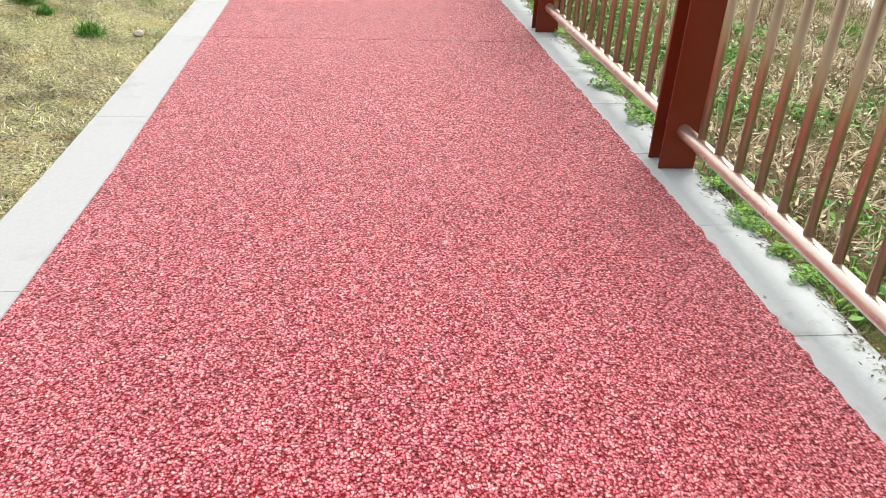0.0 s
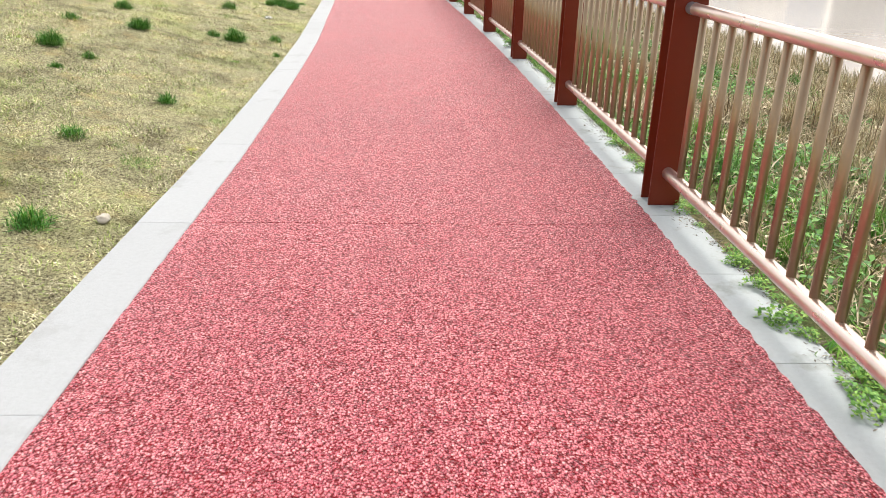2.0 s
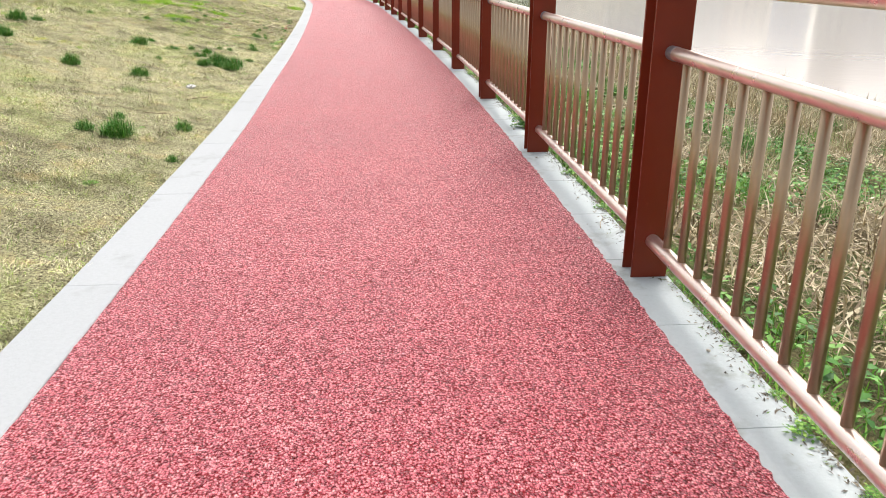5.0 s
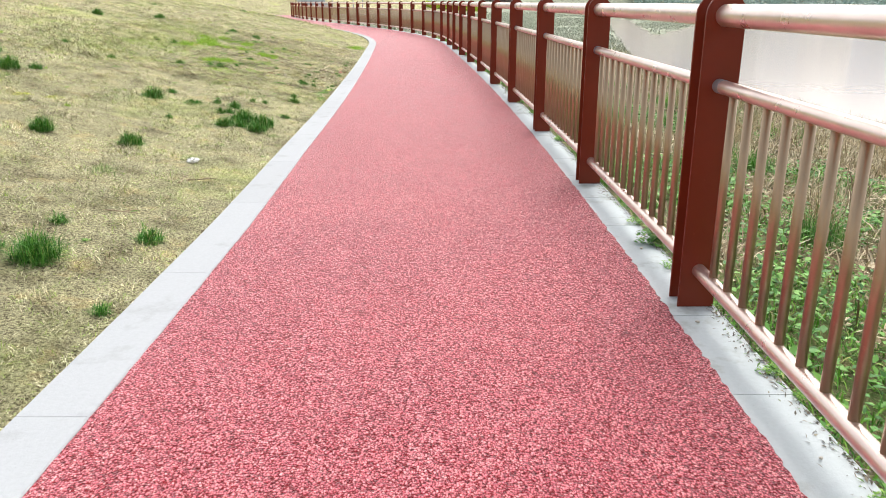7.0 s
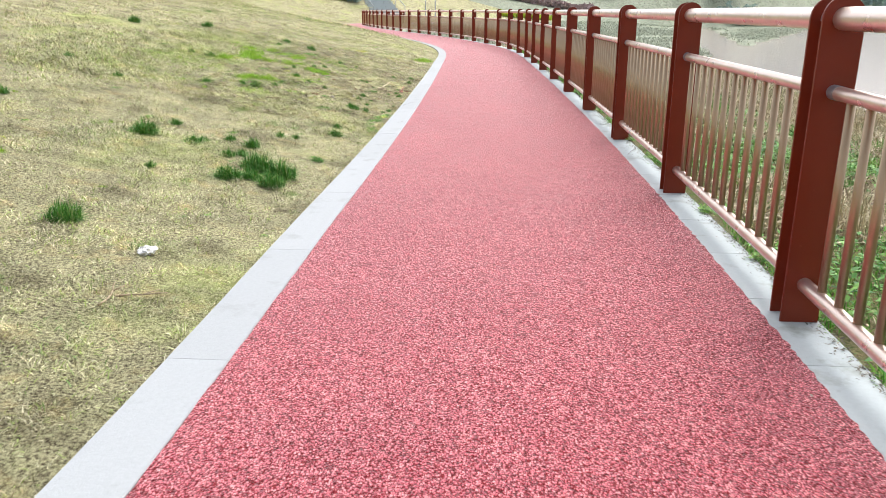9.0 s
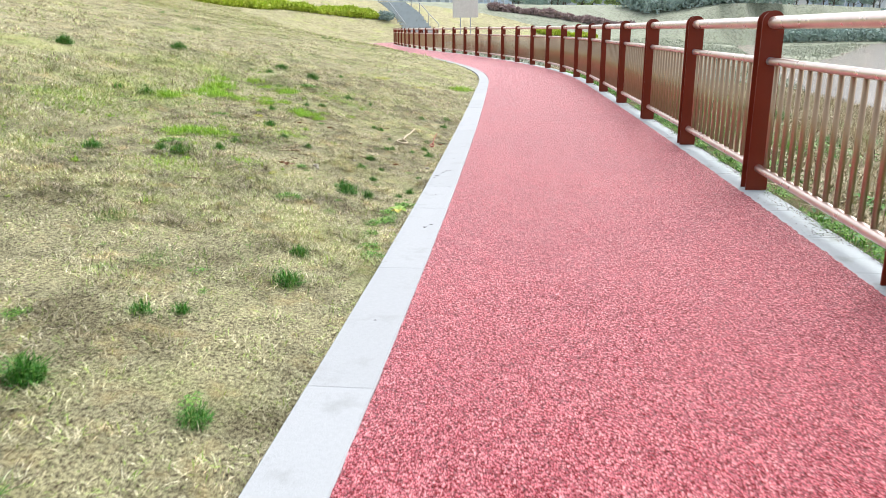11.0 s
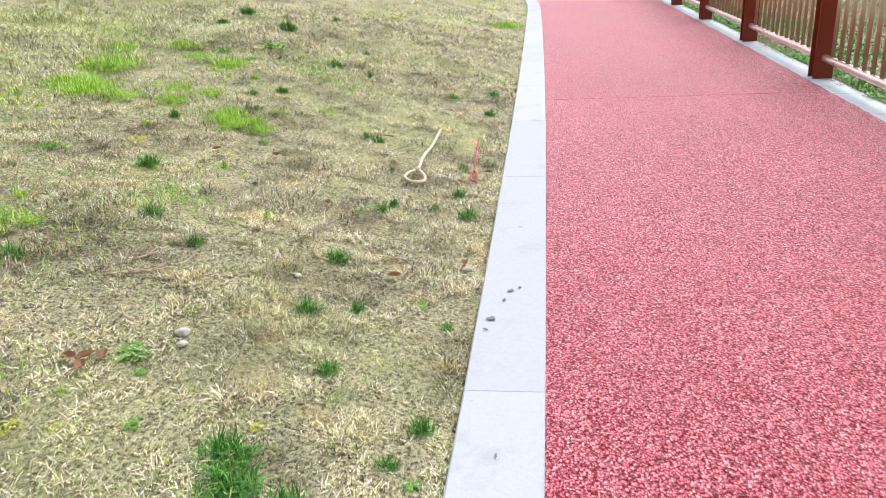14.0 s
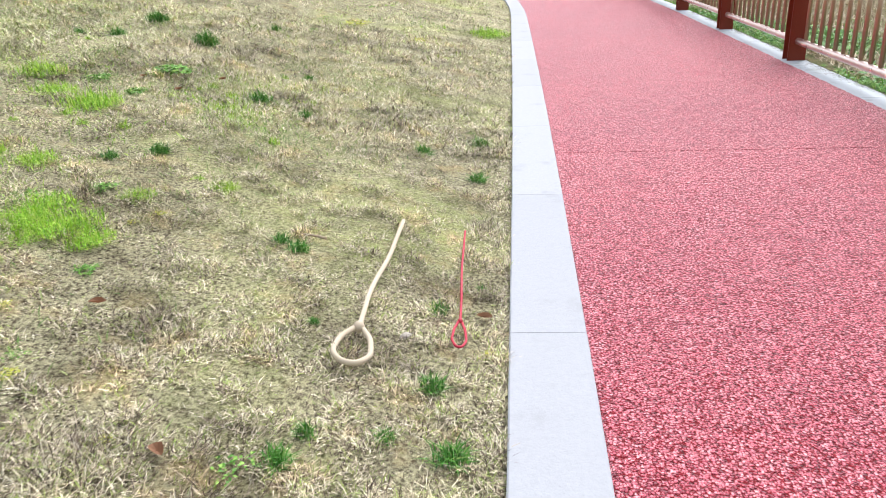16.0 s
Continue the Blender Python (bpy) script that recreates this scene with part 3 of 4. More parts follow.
BIG = [(-3.77, 10.5, 0.138), (-5.2, 15.96, 0.137), (-1.72, 14.69, 0.134), (-1.93, 14.77, 0.13), (-1.73, 10.28, 0.126), (-4.4, 14.9, 0.125), (-2.52, 9.56, 0.125), (-6.69, 25.38, 0.121), (-3.02, 15.19, 0.12), (-2.78, 8.16, 0.114), (-7.08, 23.03, 0.112), (-4.03, 13.71, 0.107), (-5.07, 25.6, 0.107), (-1.69, 14.4, 0.104), (-3.03, 10.69, 0.103), (-2.36, 12.95, 0.099), (-4.36, 24.99, 0.099), (-2.97, 12.76, 0.099), (-2.01, 14.39, 0.098)]
MIDDLE = [(-1.94, 5.12, 0.12), (-1.79, 4.94, 0.073), (-1.46, 4.68, 0.098), (-2.8, 6.77, 0.095), (-1.88, 14.49, 0.093), (-4.84, 20.99, 0.092), (-1.78, 5.94, 0.091), (-4.33, 15.29, 0.091), (-3.08, 9.35, 0.089), (-3.44, 23.71, 0.087), (-1.39, 10.8, 0.087), (-2.22, 15.46, 0.086), (-2.61, 15.19, 0.086), (-2.06, 18.67, 0.084), (-1.97, 10.3, 0.081), (-1.81, 16.75, 0.081), (-1.57, 7.09, 0.081), (-3.33, 18.69, 0.08), (-3.85, 18.45, 0.08), (-4.98, 24.84, 0.077), (-2.11, 18.78, 0.075), (-4.32, 26.35, 0.072), (-5.14, 20.98, 0.071), (-4.37, 17.31, 0.07), (-3.05, 15.83, 0.068), (-2.41, 7.97, 0.068), (-2.1, 23.67, 0.067), (-3.37, 20.61, 0.067), (-2.23, 14.97, 0.064), (-5.21, 17.8, 0.063), (-1.65, 15.47, 0.061), (-5.2, 24.67, 0.06), (-2.44, 15.56, 0.06), (-3.19, 19.06, 0.059), (-2.36, 23.28, 0.059), (-1.89, 17.17, 0.059), (-2.58, 15.33, 0.058), (-2.5, 7.54, 0.057), (-2.23, 20.01, 0.056), (-3.41, 22.41, 0.055), (-3.48, 18.72, 0.055)]
SMALL = [(-1.83, 20.77, 0.053), (-2.16, 15.09, 0.053), (-2.03, 22.98, 0.052), (-3.23, 19.49, 0.051), (-1.91, 18.66, 0.05), (-1.88, 10.81, 0.05), (-3.01, 20.02, 0.05), (-2.16, 16.08, 0.049), (-2.52, 14.26, 0.047), (-1.22, 9.82, 0.046), (-3.11, 23.55, 0.045), (-2.19, 19.57, 0.045), (-2.21, 20.62, 0.044), (-3.63, 21.37, 0.044), (-2.54, 21.76, 0.042), (-2.04, 16.17, 0.041), (-1.68, 19.06, 0.04), (-1.93, 21.05, 0.04), (-3.46, 24.7, 0.039), (-2.63, 21.81, 0.038), (-3.53, 22.23, 0.038), (-1.98, 21.5, 0.037), (-2.73, 19.85, 0.036), (-2.01, 19.24, 0.035), (-1.73, 18.89, 0.03), (-2.04, 19.65, 0.03), (-1.72, 19.65, 0.029), (-2, 20.79, 0.029), (-2.18, 20.74, 0.029), (-1.87, 21.73, 0.02), (-2.33, 21.27, 0.019)]
LIMES = [(-2.59, 28.66, 0.175), (-4.73, 22.36, 0.163), (-3.41, 18.74, 0.16), (-4.57, 21.72, 0.123), (-4.33, 21.56, 0.119), (-4.69, 21.03, 0.115), (-2.19, 11.97, 0.109), (-4.06, 22.94, 0.108), (-1.37, 5.7, 0.107), (-3.42, 10.87, 0.106), (-4.31, 14.54, 0.105), (-2.93, 17.12, 0.104), (-3.72, 19.69, 0.102), (-2.44, 16.63, 0.101), (-4.38, 21.74, 0.101), (-3.77, 19.53, 0.1), (-3.52, 19.7, 0.1), (-4.92, 22.88, 0.099), (-4.66, 23.41, 0.096), (-2.92, 11.63, 0.095), (-4.09, 21.55, 0.095), (-3.44, 15.17, 0.091), (-4.35, 23.05, 0.087), (-1.85, 12.79, 0.081)]
LIMES_UP = [(-3.42, 21.58, 0.079), (-3.27, 21.51, 0.076), (-1.17, 6.82, 0.076), (-3.96, 21.97, 0.07), (-3.81, 21.61, 0.069), (-3.34, 21.4, 0.069), (-3.74, 22.02, 0.066), (-3.42, 21.46, 0.066), (-1.53, 14.28, 0.064), (-3.17, 21.45, 0.063), (-2.56, 16.41, 0.062), (-1.92, 8.74, 0.052), (-2.03, 18.08, 0.052), (-1.6, 18.61, 0.048), (-3.24, 21.9, 0.048), (-2.52, 17.75, 0.046), (-3.02, 22.2, 0.045), (-2.14, 7.57, 0.045), (-3.39, 19.79, 0.044), (-1.4, 13.92, 0.043), (-1.95, 19.13, 0.042), (-1.53, 5.93, 0.041), (-1.63, 18.2, 0.033)]
WEEDS = [(-4.13, 23.94, 0.178), (-3.59, 19.07, 0.112), (-4.37, 23.53, 0.095), (-2.34, 18.2, 0.091), (-3.86, 20.56, 0.086), (-4.06, 23.39, 0.081), (-2.54, 19.08, 0.067), (-3.37, 21.88, 0.067), (-2.52, 15.84, 0.056), (-1.68, 17.84, 0.054), (-1.5, 9.06, 0.05), (-3.06, 21.27, 0.049), (-1.24, 9.9, 0.038), (-1.66, 10.63, 0.033), (-1.69, 17.73, 0.032), (-2.37, 18.8, 0.032), (-2.05, 18.41, 0.031), (-1.66, 18.84, 0.029), (-2.52, 19.39, 0.029), (-2.47, 19.01, 0.026), (-1.65, 11.26, 0.023), (-1.66, 18.2, 0.085), (-1.7, 18.35, 0.085), (-1.64, 18.62, 0.085), (-1.72, 18.05, 0.085), (-1.62, 17.55, 0.085), (-1.58, 17.4, 0.085)]
YELLOWS = [(-3.94, 27.82, 0.197), (-3.14, 27.25, 0.121), (-3.51, 14.02, 0.094), (-3.71, 13.87, 0.094), (-4.5, 21.19, 0.085), (-3.6, 20.9, 0.072), (-1.15, 6.12, 0.041), (-3.09, 21.79, 0.04), (-2.67, 18.41, 0.039), (-2.92, 20.71, 0.036), (-1.79, 21.28, 0.035), (-2.61, 18.68, 0.032), (-2.59, 20.56, 0.032), (-2.09, 18.92, 0.032), (-3.13, 21.66, 0.031), (-3.14, 21, 0.028), (-1.6, 18.03, 0.027), (-2.52, 18.72, 0.024), (-2.61, 18.65, 0.021)]
plant_all([tuft(0.16, 0.15, 1300, i, GREEN, 0.5) for i in range(4)], 0.115, "large dark-green grass tuft in dry lawn", "grass tuft", "lawn tufts", BIG)
plant_all([tuft(0.10, 0.085, 560, 10 + i, GREEN, 0.56) for i in range(4)], 0.074, "dark-green grass tuft in dry straw lawn", "grass tuft", "lawn tufts", MIDDLE)
plant_all([tuft(0.065, 0.075, 260, 20 + i, GREEN, 0.5) for i in range(3)], 0.048, "small green grass tuft in dry lawn", "grass tuft", "lawn tufts", SMALL)
plant_all([tuft(0.24, 0.085, 900, 30 + i, LIME, 0.5) for i in range(4)], 0.095, "thin lime-green grass patch in dry lawn", "grass patch", "lime grass patches", [p for p in LIMES + LIMES_UP if p[1] > 19.3])
plant_all([tuft(0.24, 0.06, 460, 35 + i, FRESH, 0.65) for i in range(4)], 0.11, "thin fresh green grass patch in dry lawn", "grass patch", "fresh grass patches", [p for p in LIMES + LIMES_UP if p[1] <= 19.3])
plant_all([leaf_patch("weed", 0.14, 0.035, 300, 0.022, 40 + i, WEED) for i in range(4)], 0.125, "low leafy green weed in dry lawn", "weed", "lawn weeds", WEEDS)
plant_all([leaf_patch("weed", 0.14, 0.04, 130, 0.022, 50 + i, YELLOW) for i in range(3)], 0.125, "yellow-green leafy weed in dry lawn", "weed", "yellow lawn weeds", YELLOWS)
pr = random.Random(15)


def strewn(n, s0, s1, d0, d1, r0, r1):
    x, y = lawn_points(n, s0, s1, d0, d1)
    return [(float(a), float(b), pr.uniform(r0, r1)) for a, b in zip(x, y)]


plant_all([tuft(0.14, 0.11, 120, 60 + i, GREEN, 0.5) for i in range(3)], 0.1, "dark-green grass tuft on the lawn slope", "grass tuft", "lawn tufts", [p for p in strewn(46, 24, 50, 1.0, 14.0, 0.05, 0.12) if p[0] < -3.5])
plant_all([tuft(0.05, 0.05, 90, 80 + i, LIME, 0.55) for i in range(3)], 0.04, "small bright green sprout in dry lawn", "grass tuft", "lawn sprouts", strewn(45, 3, 26, 0.15, 5.0, 0.015, 0.05) + strewn(45, 13, 20, 1.2, 3.2, 0.015, 0.06))
plant_all([leaf_patch("weed", 0.09, 0.025, 70, 0.018, 90 + i, WEED) for i in range(3)], 0.08, "small flat green weed in dry lawn", "weed", "small lawn weeds", strewn(60, 8, 26, 0.1, 4.2, 0.02, 0.07))
flush = strewn(80, -2, 30, 0.3, 6.5, 0.12, 0.35) + strewn(50, 13, 21, 1.2, 4.5, 0.12, 0.4)
bright = strewn(70, 13.2, 19.5, 1.2, 3.6, 0.07, 0.24)
for spots, per, material, label in ((flush, 330, FRESH, "faint flushes of new green grass among straw"), (bright, 190, LIME, "scattered bright green grass shoots among straw")):
    fx = np.concatenate([rng.normal(x, r, per) for x, y, r in spots])
    fy = np.concatenate([rng.normal(y, r, per) for x, y, r in spots])
    keep = line_coords(fx, fy)[1] > 2.55
    fx, fy = fx[keep], fy[keep]
    n = len(fx)
    tagged(quads_ob("new_grass", blades(rng, fx, fy, ground_z(fx, fy) - 0.004, rng.uniform(0.02, 0.06, n), np.clip(rng.normal(0.65, 0.2, n), 0.1, 0.97), rng.uniform(0.0025, 0.005, n)), material), label, "grass", kind="stuff")


def broad_leaf_plant(x, y):
    """A rosette of large soft leaves, some of them yellowed, each with a folded midrib."""
    top = tagged(empty("broad_leaf_weed", pose(x, y, gz(x, y))), "yellowing broad-leaved plant beside the kerb", "weed")
    g = random.Random(3)
    for i in range(9):
        bm = bmesh.new()
        L, w, rise = g.uniform(0.06, 0.095), g.uniform(0.022, 0.03), g.uniform(0.25, 0.8)
        rows = []
        for k in range(7):
            f = k / 6
            half = w * math.sin(math.pi * min(1, f * 0.93 + 0.04)) ** 0.8
            z = L * (rise * f - 0.55 * f * f) + 0.012
            rows.append([bm.verts.new((sx * half, L * f, z + abs(sx) * half * 0.35)) for sx in (-1, -0.5, 0, 0.5, 1)])
        for p, q in zip(rows, rows[1:]):
            for k in range(4):
                bm.faces.new((p[k], p[k + 1], q[k + 1], q[k]))
        leaf = part("leaf", bm, YELLOW_LEAF if i < 5 else GREEN_LEAF, top, "yellowed leaf" if i < 5 else "green leaf", True)
        leaf.matrix_basis = pose(0, 0, 0, 0, 0, i * 137.5)


YELLOW_LEAF = painted("yellowed_leaf", (0.74, 0.62, 0.09), 0.6)
GREEN_LEAF = painted("soft_green_leaf", (0.30, 0.48, 0.06), 0.6)
broad_leaf_plant(-1.64, 18.47)

# ---- bank behind the railing ----
def bank_points(n, s0, s1, e0, e1, power=1.0):
    s, e = rng.uniform(s0, s1, n), e0 + (e1 - e0) * rng.uniform(0, 1, n) ** power
    h = np.interp(s, SS, HH)
    off = -0.175 - e
    return np.interp(s, SS, LX) - off * np.cos(h), np.interp(s, SS, LY) - off * np.sin(h)


def line_away(x, y):
    """Metres from the railing towards the lake."""
    return -line_coords(x, y)[1]


def green_patch(x, y, sign):
    """Keeps points inside (or, with sign -1, outside) the green patches of the bank."""
    f = 0.55 * field(x, y, 1.1, 8.1) + 0.5 * field(x, y, 3.1, 2.2) + 0.13 - 0.13 * line_away(x, y)
    return rng.uniform(-1, 1, len(x)) * 0.12 < sign * f


x, y = bank_points(170000, -6, 32, 0.0, 4.6, 1.4)
k = green_patch(x, y, 1)
x, y = x[k], y[k]
n = len(x)
tagged(quads_ob("bank_grass", blades(rng, x, y, ground_z(x, y) - 0.01, rng.uniform(0.03, 0.10, n), np.clip(rng.normal(0.55, 0.2, n), 0.05, 0.95), rng.uniform(0.004, 0.009, n)), LUSH), "lush green grass on the bank behind the railing", "grass", kind="stuff")
x, y = bank_points(190000, -6, 36, 0.25, 9.0, 1.3)
k = green_patch(x, y, -1)
x, y = x[k], y[k]
n = len(x)
tagged(quads_ob("bank_straw", blades(rng, x, y, ground_z(x, y) - 0.01, rng.uniform(0.05, 0.26, n), np.clip(rng.normal(0.74, 0.24, n), 0.02, 0.98), rng.uniform(0.005, 0.013, n)), LITTER), "dry matted straw on the lake bank", "dry grass", kind="stuff")
x, y = bank_points(60000, -6, 45, 3.4, 7.3)
k = clumped(x, y + 90, 0.35, -0.1)
x, y = x[k], y[k]
n = len(x)
tagged(quads_ob("reeds", blades(rng, x, y, ground_z(x, y) - 0.02, rng.uniform(0.12, 0.36, n) * rng.uniform(0.5, 1, n), np.clip(rng.normal(0.32, 0.25, n), 0.0, 0.95), rng.uniform(0.004, 0.010, n)), REED), "dry reeds at the lake edge", "reeds", kind="stuff")


def leaf_cloud(name, n, e0, e1, clump, lo, hi, material, label):
    x, y = bank_points(n, -5, 26, e0, e1)
    k = green_patch(x, y, clump)
    x, y = x[k], y[k]
    n = len(x)
    z = ground_z(x, y) + rng.uniform(0.0, 0.09, n)
    b, L = rng.uniform(0, 2 * np.pi, n), rng.uniform(lo, hi, n)
    foot = np.stack([x, y, z], 1)
    tip = foot + np.stack([np.cos(b) * L, np.sin(b) * L, rng.uniform(-0.3, 0.7, n) * L], 1)
    side = np.stack([-np.sin(b) * L * 0.3, np.cos(b) * L * 0.3, rng.uniform(-0.1, 0.1, n) * L], 1)
    mid = (foot + tip) / 2 + np.stack([0 * x, 0 * x, 0.1 * L], 1)
    tagged(quads_ob(name, np.stack([foot, mid - side, tip, mid + side], 1), material), label, "weeds", kind="stuff")


leaf_cloud("bank_weeds", 60000, 0.02, 3.6, 1, 0.022, 0.06, BANK_LEAF, "low green broad-leaved weeds on the bank")
leaf_cloud("bank_litter", 60000, 0.1, 5.0, -1, 0.012, 0.04, LITTER, "dry fallen leaves and straw litter on the bank")

for i in range(110):
    cx, cy = bank_points(1, -4, 26, 0.9, 6.0)
    g = np.random.default_rng(300 + i)
    n, r = 220, 0.12 + 0.16 * g.uniform()
    a, q = g.uniform(0, 2 * np.pi, n), r * np.sqrt(g.uniform(0, 1, n))
    v = blades(g, q * np.cos(a), q * np.sin(a), np.full(n, -0.02), g.uniform(0.10, 0.40, n), np.clip(g.normal(0.5, 0.26, n), 0.0, 0.97), g.uniform(0.004, 0.009, n), 0.5)
    clump = quads_ob("dry_grass_clump", v, REED if i % 3 else LITTER)
    clump.matrix_basis = pose(float(cx[0]), float(cy[0]), gz(float(cx[0]), float(cy[0])))
    tagged(clump, "tall tan clump of dry grass on the bank", "dry grass", "bank clumps")

EDGE_S = [(-2.9, -0.13), (-2.2, -0.15), (-1.7, -0.12), (-1.35, -0.15), (-0.75, -0.15), (0.6, -0.15), (1.4, -0.16), (3.4, -0.16), (4.15, -0.15), (5.3, -0.13), (6.1, -0.16), (7.6, -0.16), (9.0, -0.17), (10.9, -0.17), (11.9, -0.17), (13.2, -0.18), (14.9, -0.16), (15.6, -0.17), (17.2, -0.18), (18.3, -0.17), (19.6, -0.18)]
eg = random.Random(21)
bx, by = bank_points(90, -4, 24, 0.25, 4.5, 1.2)
plant_all([tuft(0.30, 0.26, 520, 150 + i, BANK_LEAF if i % 2 else LUSH, 0.5) for i in range(5)], 0.3, "ragged green grass clump on the lake bank", "grass tuft", "bank grass clumps", [(float(a), float(b), eg.uniform(0.12, 0.32)) for a, b in zip(bx, by)])
BUSHY = [(-1.67, -0.19, 0.10), (-1.8, -0.12, 0.09), (-1.25, -0.115, 0.10), (-3.13, -0.18, 0.06), (-3.3, -0.16, 0.065), (-1.27, -0.07, 0.045), (-0.73, -0.19, 0.04), (15.65, -0.25, 0.11), (16.56, -0.19, 0.1), (14.2, -0.2, 0.09), (17.6, -0.2, 0.09)]
EDGE_S += [(-3.2 + 0.19 * i + eg.uniform(-0.08, 0.08), eg.uniform(-0.2, -0.145)) for i in range(24)] + [(11.5 + 0.42 * i + eg.uniform(-0.15, 0.15), eg.uniform(-0.23, -0.17)) for i in range(30)] + [(2 + 0.9 * i + eg.uniform(-0.3, 0.3), eg.uniform(-0.2, -0.16)) for i in range(10)]
plant_all([leaf_patch("edge_weed", 0.10, 0.06, 150, 0.022, 70 + i, WEED) for i in range(4)], 0.1, "leafy green weed creeping over the concrete strip", "weed", "strip weeds", [(*at(s, o), eg.uniform(0.03, 0.08)) for s, o in EDGE_S] + [(*at(s, o), r) for s, o, r in BUSHY])
bush = leaf_patch("weed", 0.11, 0.13, 260, 0.028, 131, GREEN)
bush.location = (*at(5.7, -0.15), -0.012)
tagged(bush, "bushy dark-green weed growing at the concrete strip", "weed")
for ob in [o for o in scene.objects if o.name.startswith("edge_weed")]:
    ob.location.z = -0.006


# ---- soil crumbs and dry bits washed along the outer edge of the concrete strip ----
n = 9000
s = rng.uniform(-4, 26, n)
off = -0.175 + np.abs(rng.normal(0, 0.05, n)) * (0.35 + np.clip(field(s, 0 * s, 2.2, 4.0) + 0.3, 0, 1))
h = np.interp(s, SS, HH)
x, y = np.interp(s, SS, LX) - off * np.cos(h), np.interp(s, SS, LY) - off * np.sin(h)
tagged(quads_ob("strip_litter", blades(rng, x, y, np.full(n, -0.003), rng.uniform(0.006, 0.03, n), rng.uniform(0.7, 0.95, n), rng.uniform(0.003, 0.009, n)), DIRT), "soil crumbs and dry bits along the concrete strip", "litter", kind="stuff")

# ---- twigs, stones, leaves, leads ----
def twig(length, r, seed, at_xy, turn, z=None):
    g = random.Random(seed)
    bm = bmesh.new()
    p = Vector((-length / 2, 0, r))
    d = Vector((1, 0, 0))
    for i in range(5):
        d = (d + Vector((0, g.uniform(-0.35, 0.35), g.uniform(-0.05, 0.05)))).normalized()
        q = p + d * length / 5
        q.z = max(q.z, r * 0.8)
        tube(bm, p, q, r * (1 - 0.12 * i), r * (1 - 0.12 * (i + 1)), 7)
        if i == 2:
            side = (d + Vector((0, g.choice((-0.9, 0.9)), 0.1))).normalized()
            tube(bm, q, q + side * length * 0.3, r * 0.6, r * 0.3, 6)
        p = q
    x, y = at_xy
    ob = mesh_ob("twig", bm, TWIG, shade=True)
    ob.matrix_basis = pose(x, y, gz(x, y) + 0.012 if z is None else z, 0, 0, turn)
    tagged(ob, "pale dry broken twig lying on the lawn" if z is None else "thin dark twig lying on the concrete strip", "twig", "fallen twigs")


for i, (x, y, L, a) in enumerate([(-2.81, 19.61, 0.26, 40), (-2.755, 19.55, 0.2, 25), (-2.83, 18.56, 0.2, 70), (-2.91, 18.13, 0.2, 5), (-1.70, 11.2, 0.30, 5), (-1.62, 12.13, 0.24, 80), (-1.55, 12.16, 0.26, 10), (-2.79, 19.53, 0.18, 30), (-2.66, 19.22, 0.12, 170), (-2.30, 19.95, 0.14, 160), (-2.55, 21.9, 0.2, 150)]):
    twig(L, 0.006, i, (x, y), a)
twig(0.24, 0.0025, 31, (1.36, 8.32), 98, -0.004)


def pebble(x, y, r, seed, z=None, label="pale rounded stone lying on the lawn"):
    bm = bmesh.new()
    bmesh.ops.create_icosphere(bm, subdivisions=3, radius=r)
    for v in bm.verts:
        v.co *= 1 + 0.28 * noise.noise(v.co * 1.6 / r + Vector((seed, 0, 0)))
        v.co.z *= 0.55
        v.co.y *= 0.75
    ob = mesh_ob("stone", bm, STONE, shade=True)
    ob.matrix_basis = pose(x, y, (gz(x, y) if z is None else z) + r * 0.3, 0, 0, seed * 50)
    tagged(ob, label, "stone", "loose stones")


for i, (x, y, r) in enumerate([(-2.467, 19.25, 0.026), (-2.44, 19.19, 0.018), (-1.22, 4.86, 0.04), (-2.307, 19.795, 0.018), (-1.731, 20.16, 0.02), (-2.43, 19.9, 0.02), (-1.86, 20.5, 0.016), (-2.2, 20.1, 0.014), (-2.05, 21.3, 0.018)]):
    pebble(x, y, r, i)
for i, (s, o, r) in enumerate([(-2.3, 0.5, 0.008), (1.7, -0.06, 0.008), (5.6, -0.05, 0.01), (6.5, 0.12, 0.007), (2.9, 0.1, 0.007), (4.6, -0.03, 0.009), (3.6, -0.07, 0.007), (-3.4, 0.03, 0.007)]):
    pebble(*at(s, o), r, 20 + i, 0.0, "small pale chip on the path edge")


def crumpled_paper(x, y, r):
    bm = bmesh.new()
    bmesh.ops.create_icosphere(bm, subdivisions=3, radius=r)
    for v in bm.verts:
        v.co *= 1 + 0.5 * noise.noise(v.co * 2.2 / r) + 0.25 * noise.noise(v.co * 5 / r)
        v.co.z *= 0.5
    ob = mesh_ob("crumpled_paper", bm, PAPER)
    ob.matrix_basis = pose(x, y, gz(x, y) + r * 0.35)
    tagged(ob, "crumpled white paper tissue lying on the lawn", "litter")


PAPER = painted("white_paper", (0.8, 0.8, 0.79), 0.9)
crumpled_paper(-1.77, 12.7, 0.045)


